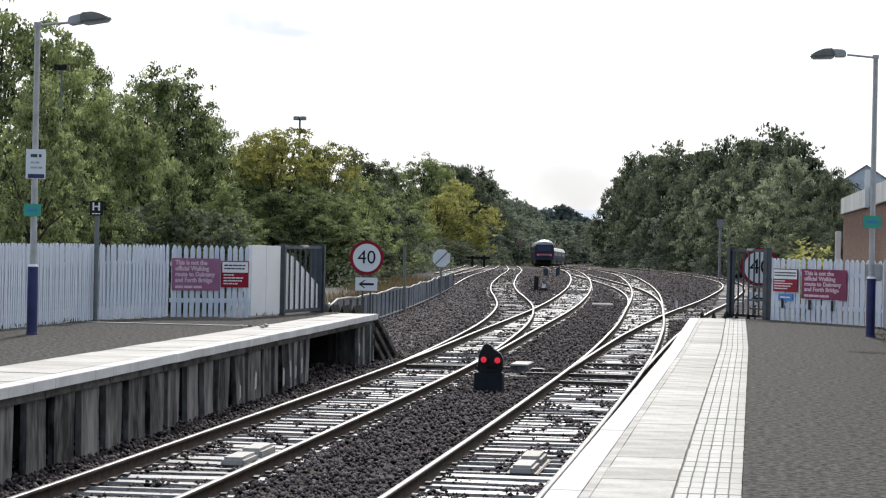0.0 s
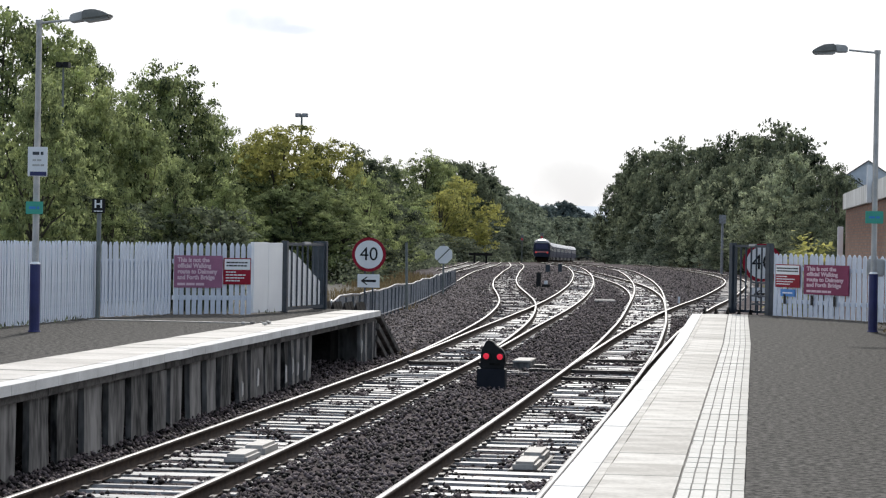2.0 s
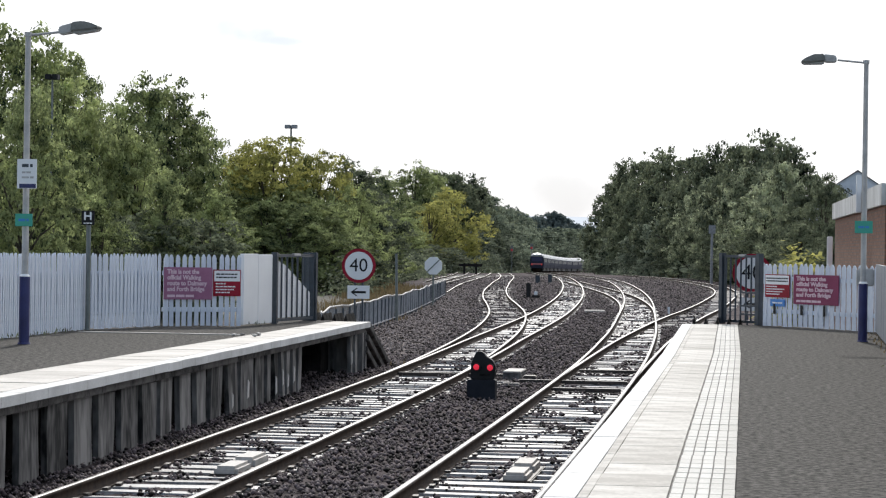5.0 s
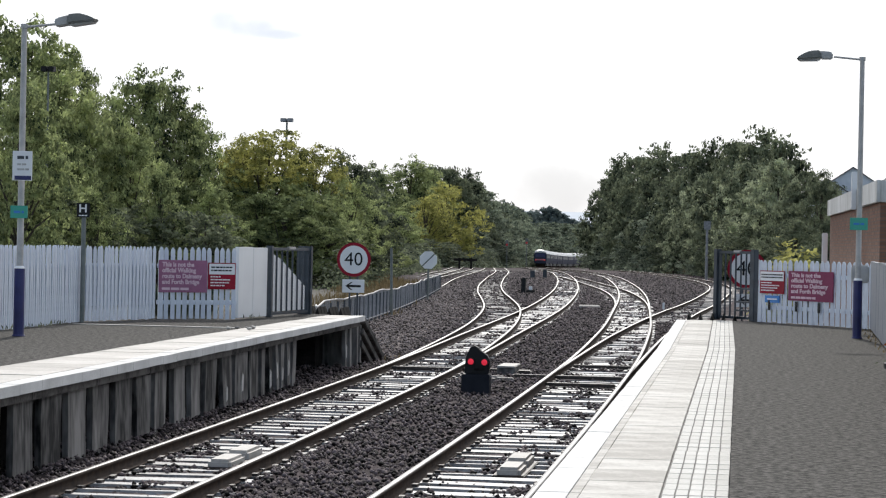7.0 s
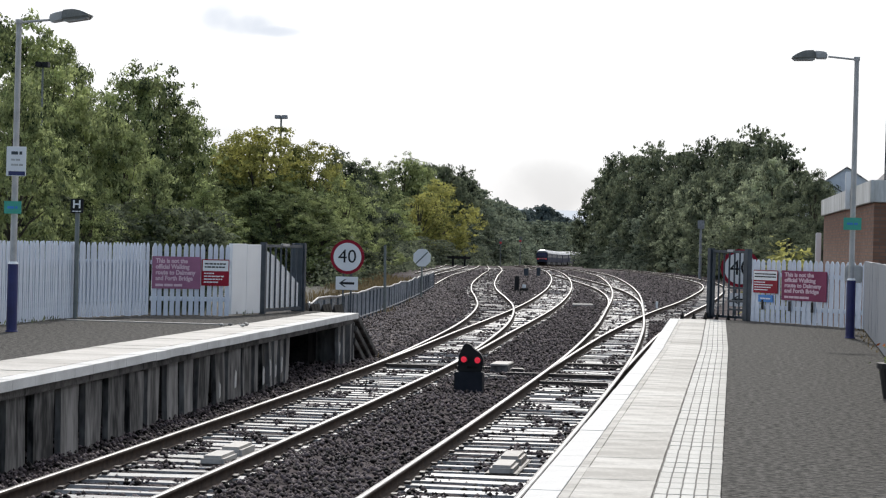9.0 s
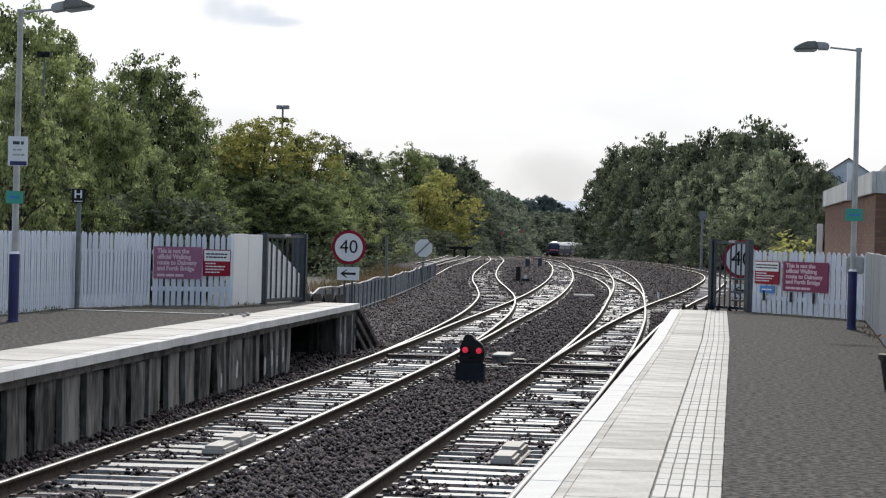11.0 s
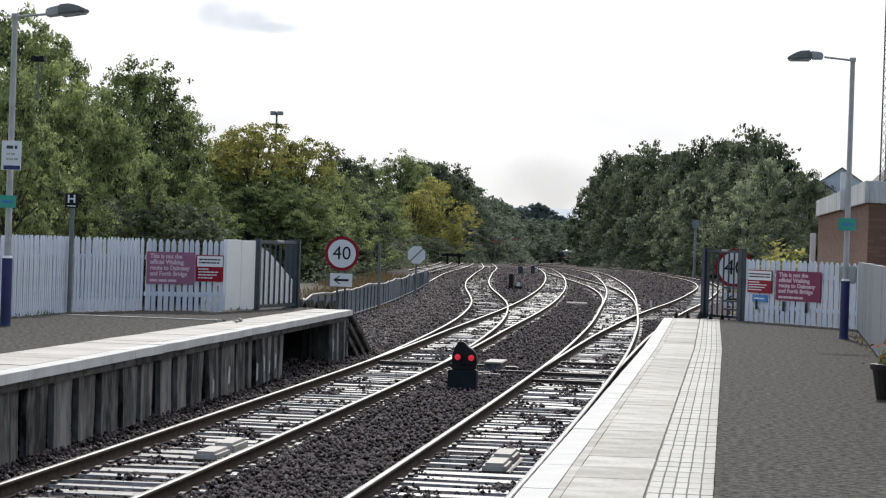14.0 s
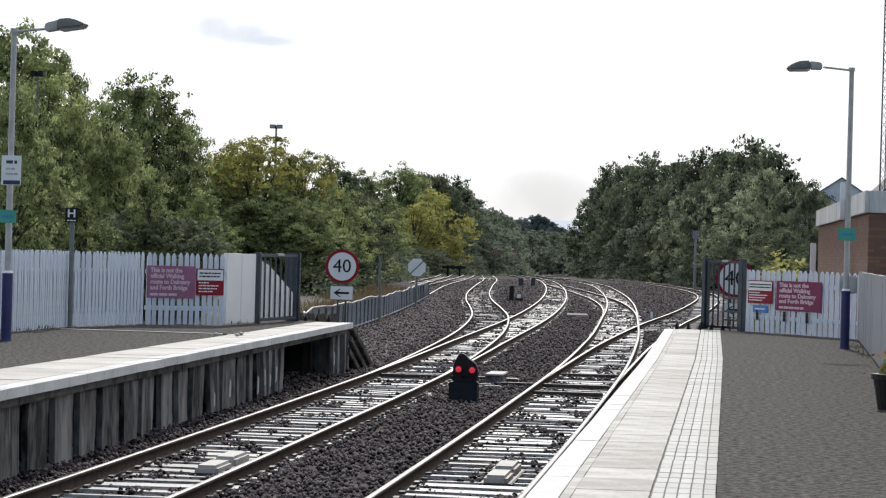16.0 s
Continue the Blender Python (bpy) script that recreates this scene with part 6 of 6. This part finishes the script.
# ---- train ----
def coach(name, label, rear=False):
    t = thing(name, label, "train", "vehicles of the departing train")
    body = surface("train_blue", (0.035, 0.04, 0.062), (0.06, 0.066, 0.095), 3.0, 0.75, 0.0, spec=0.08)
    roofm = surface("train_roof", (0.36, 0.37, 0.39), (0.50, 0.51, 0.53), 2.0, 0.3, 0.05)
    glassm = surface("dark_glass", (0.01, 0.012, 0.015), (0.02, 0.022, 0.026), 3.0, 0.35, 0.0, spec=0.25)
    half = 11.3
    bm = bmesh.new()
    prism(bm, [(-1.25, 0.85), (1.25, 0.85), (1.37, 1.5), (1.37, 2.3), (1.33, 2.9), (-1.33, 2.9), (-1.37, 2.3), (-1.37, 1.5)], -half, half)
    part("body", bm, body, t, "dark navy body side")
    bm = bmesh.new()
    prism(bm, [(1.33, 2.905), (1.26, 3.2), (1.15, 3.42), (0.95, 3.58), (0.6, 3.71), (0, 3.77), (-0.6, 3.71), (-0.95, 3.58), (-1.15, 3.42), (-1.26, 3.2), (-1.33, 2.905)], -half + (0.9 if rear else 0.0), half)
    part("roof", bm, roofm, t, "pale grey curved roof")
    for s in (-1, 1):
        for k in range(8):
            bm = bmesh.new()
            y0 = -9.4 + k * 2.4
            box(bm, s * 1.30 - 0.09, s * 1.30 + 0.075, y0, y0 + 1.8, 2.0, 2.7, 0.02)
            part("window", bm, glassm, t)
    for yb in (-8, 8):
        bm = bmesh.new()
        box(bm, -1.15, 1.15, yb - 1.6, yb + 1.6, 0.25, 0.8, 0.05)
        bogie = part("bogie", bm, BLACK, t)
        for dy in (-1.2, 1.2):
            bm = bmesh.new()
            rod(bm, (-0.8, yb + dy, 0.44), (0.8, yb + dy, 0.44), 0.44, 0.44, 18)
            part("wheelset", bm, RUST, bogie)
    bm = bmesh.new()
    box(bm, -1.2, 1.2, -5.5, 5.5, 0.3, 0.85, 0.05)
    part("underframe", bm, BLACK, t)
    if rear:
        bm = bmesh.new()
        box(bm, -1.0, 1.0, -half - 0.05, -half + 0.02, 2.15, 2.95, 0.04)
        part("cab_window", bm, surface("blue_cab_end", (0.022, 0.026, 0.085), (0.045, 0.05, 0.13), 3.0, 0.4, 0.0), t, "deep blue cab end")
        bm = bmesh.new()
        box(bm, -1.1, 1.1, -half - 0.06, -half + 0.02, 1.50, 1.78, 0.04)
        part("end_band", bm, surface("train_end_red", (0.55, 0.16, 0.17), (0.68, 0.24, 0.24), 3.0, 0.4, 0.0), t, "orange-red band across the rear end")
        for s in (-1, 1):
            bm = bmesh.new()
            rod(bm, (s * 0.95, -half - 0.1, 1.55), (s * 0.95, -half - 0.03, 1.55), 0.13, 0.13, 12)
            part("tail_lamp", bm, TAIL_RED, t, "lit red tail lamp")
        bm = bmesh.new()
        box(bm, -1.24, 1.24, -half, -half + 0.9, 2.905, 3.2)
        part("cab_head", bm, body, t, "dark navy head above the cab window")
        bm = bmesh.new()
        arc = [(1.22, 3.36), (1.0, 3.60), (0.6, 3.75), (0, 3.82), (-0.6, 3.75), (-1.0, 3.60), (-1.22, 3.36)]
        back = [bm.verts.new((x, -half + 0.9, z + 0.01)) for x, z in arc]
        front = [bm.verts.new((x, -half - 0.1, z - 0.26)) for x, z in arc]
        for i in range(6):
            bm.faces.new((front[i], front[i + 1], back[i + 1], back[i]))
        bm.faces.new(front), bm.faces.new(back[::-1])
        bmesh.ops.recalc_face_normals(bm, faces=bm.faces)
        part("cab_roof_edge", bm, roofm, t, "pale arc of the cab roof")
        bm = bmesh.new()
        box(bm, -0.55, 0.55, -half - 0.05, -half + 0.02, 3.12, 3.3, 0.02)
        part("destination_panel", bm, surface("end_panel", (0.35, 0.06, 0.06), (0.45, 0.1, 0.1), 3.0, 0.5, 0.0), t)
    return t


TRAIN = [coach("rear_car", "dark navy rear car with a red-banded end", True)]
first_coach = coach("passenger_coach", "dark navy coach with a pale roof")
TRAIN.append(first_coach)
for k in range(7):
    TRAIN.append(copy_thing(first_coach, pose(0, 0, 0)))

# ---- ballast stones ----
def ballast_stones():
    rng = np.random.default_rng(7)
    octa = np.array([(1, 0, 0), (-1, 0, 0), (0, 1, 0), (0, -1, 0), (0, 0, 1), (0, 0, -1)], float)
    tri = np.array([(0, 2, 4), (2, 1, 4), (1, 3, 4), (3, 0, 4), (2, 0, 5), (1, 2, 5), (3, 1, 5), (0, 3, 5)])
    n = 150000
    y = 13 + 300 * rng.uniform(0, 1, n) ** 2.7
    reach = np.clip(y - 50, 0, 200)
    x = rng.uniform(0, 1, n) * (8.1 + 0.095 * reach) - 9.5 - 0.10 * reach
    lm, rm = curve(LEFT_MAIN), curve(RIGHT_MAIN)
    dl, dr = np.abs(x - lm(y)), np.abs(x - rm(y))
    d = np.minimum(dl, dr)
    inside = d < 0.93
    clump = np.array([noise.noise(Vector((a * 2.0, b * 0.8, 3.0))) for a, b in zip(x, y)])
    over = inside & (clump > 0.13)
    keep = ~inside | over | (rng.uniform(0, 1, n) < 0.8)
    for pts, first in ((LEFT_BRANCH, 78), (CROSSOVER, 132), (RIGHT_SIDING, 92)):
        keep &= ~((y > first) & (np.abs(x - curve(pts)(y)) < 1.05) & (clump < 0.12))
    keep &= (np.abs(d - 0.7525) > 0.09)
    x, y, d, inside, over = x[keep], y[keep], d[keep], inside[keep], over[keep]
    n = len(x)
    size = rng.uniform(0.26, 0.62, n) ** 2 * 0.135 * (1 + np.clip(y - 45, 0, 260) / 130)
    z = np.array([float(v) for v in rail_z(y)]) - 0.185 + rng.uniform(-0.015, 0.02, n) + np.where(over, 0.036, np.where(inside, -0.008, 0.045))
    v = octa[None] * (size[:, None, None] * rng.uniform(0.6, 1.25, (n, 6, 1)))
    ang = rng.uniform(0, 6.28, n)
    c, s = np.cos(ang)[:, None], np.sin(ang)[:, None]
    v = np.stack([v[:, :, 0] * c - v[:, :, 1] * s, v[:, :, 0] * s + v[:, :, 1] * c, v[:, :, 2] * 0.8], 2)
    v += np.stack([x, y, z], 1)[:, None]
    f = (tri[None] + (np.arange(n) * 6)[:, None, None]).reshape(-1, 3)
    me = arrays_mesh("ballast_stones", v.reshape(-1, 3), f, [STONE, CESS_STONE])
    me.polygons.foreach_set("material_index", np.repeat(old_ballast(x, y), 8).astype(np.int32))
    solid("ballast_stones", me, STONE, "loose angular ballast stones between and beside the rails", "ballast", kind="stuff")


ballast_stones()


# ---- what moves ----
def motions():
    f = curve(LEFT_MAIN)
    ys = np.arange(300, 1000, 1.0)
    xs = f(ys)
    arc = np.concatenate([[0], np.cumsum(np.hypot(np.diff(ys), np.diff(xs)))])
    start = float(np.interp(360, ys, arc))

    def at(s):
        def p(q):
            y = float(np.interp(q, arc, ys))
            return Vector((float(f(y)), y, float(rail_z(y))))
        a, b = p(s - 8), p(s + 8)
        d = b - a
        return pose(*((a + b) / 2), math.degrees(math.asin(d.z / d.length)), 0, -math.degrees(math.atan2(d.x, d.y)))
    for k, car in enumerate(TRAIN):
        walk(car, [(t, at(start + 25.0 * t + 11.3 + 23.4 * k)) for t in range(17)])


motions()
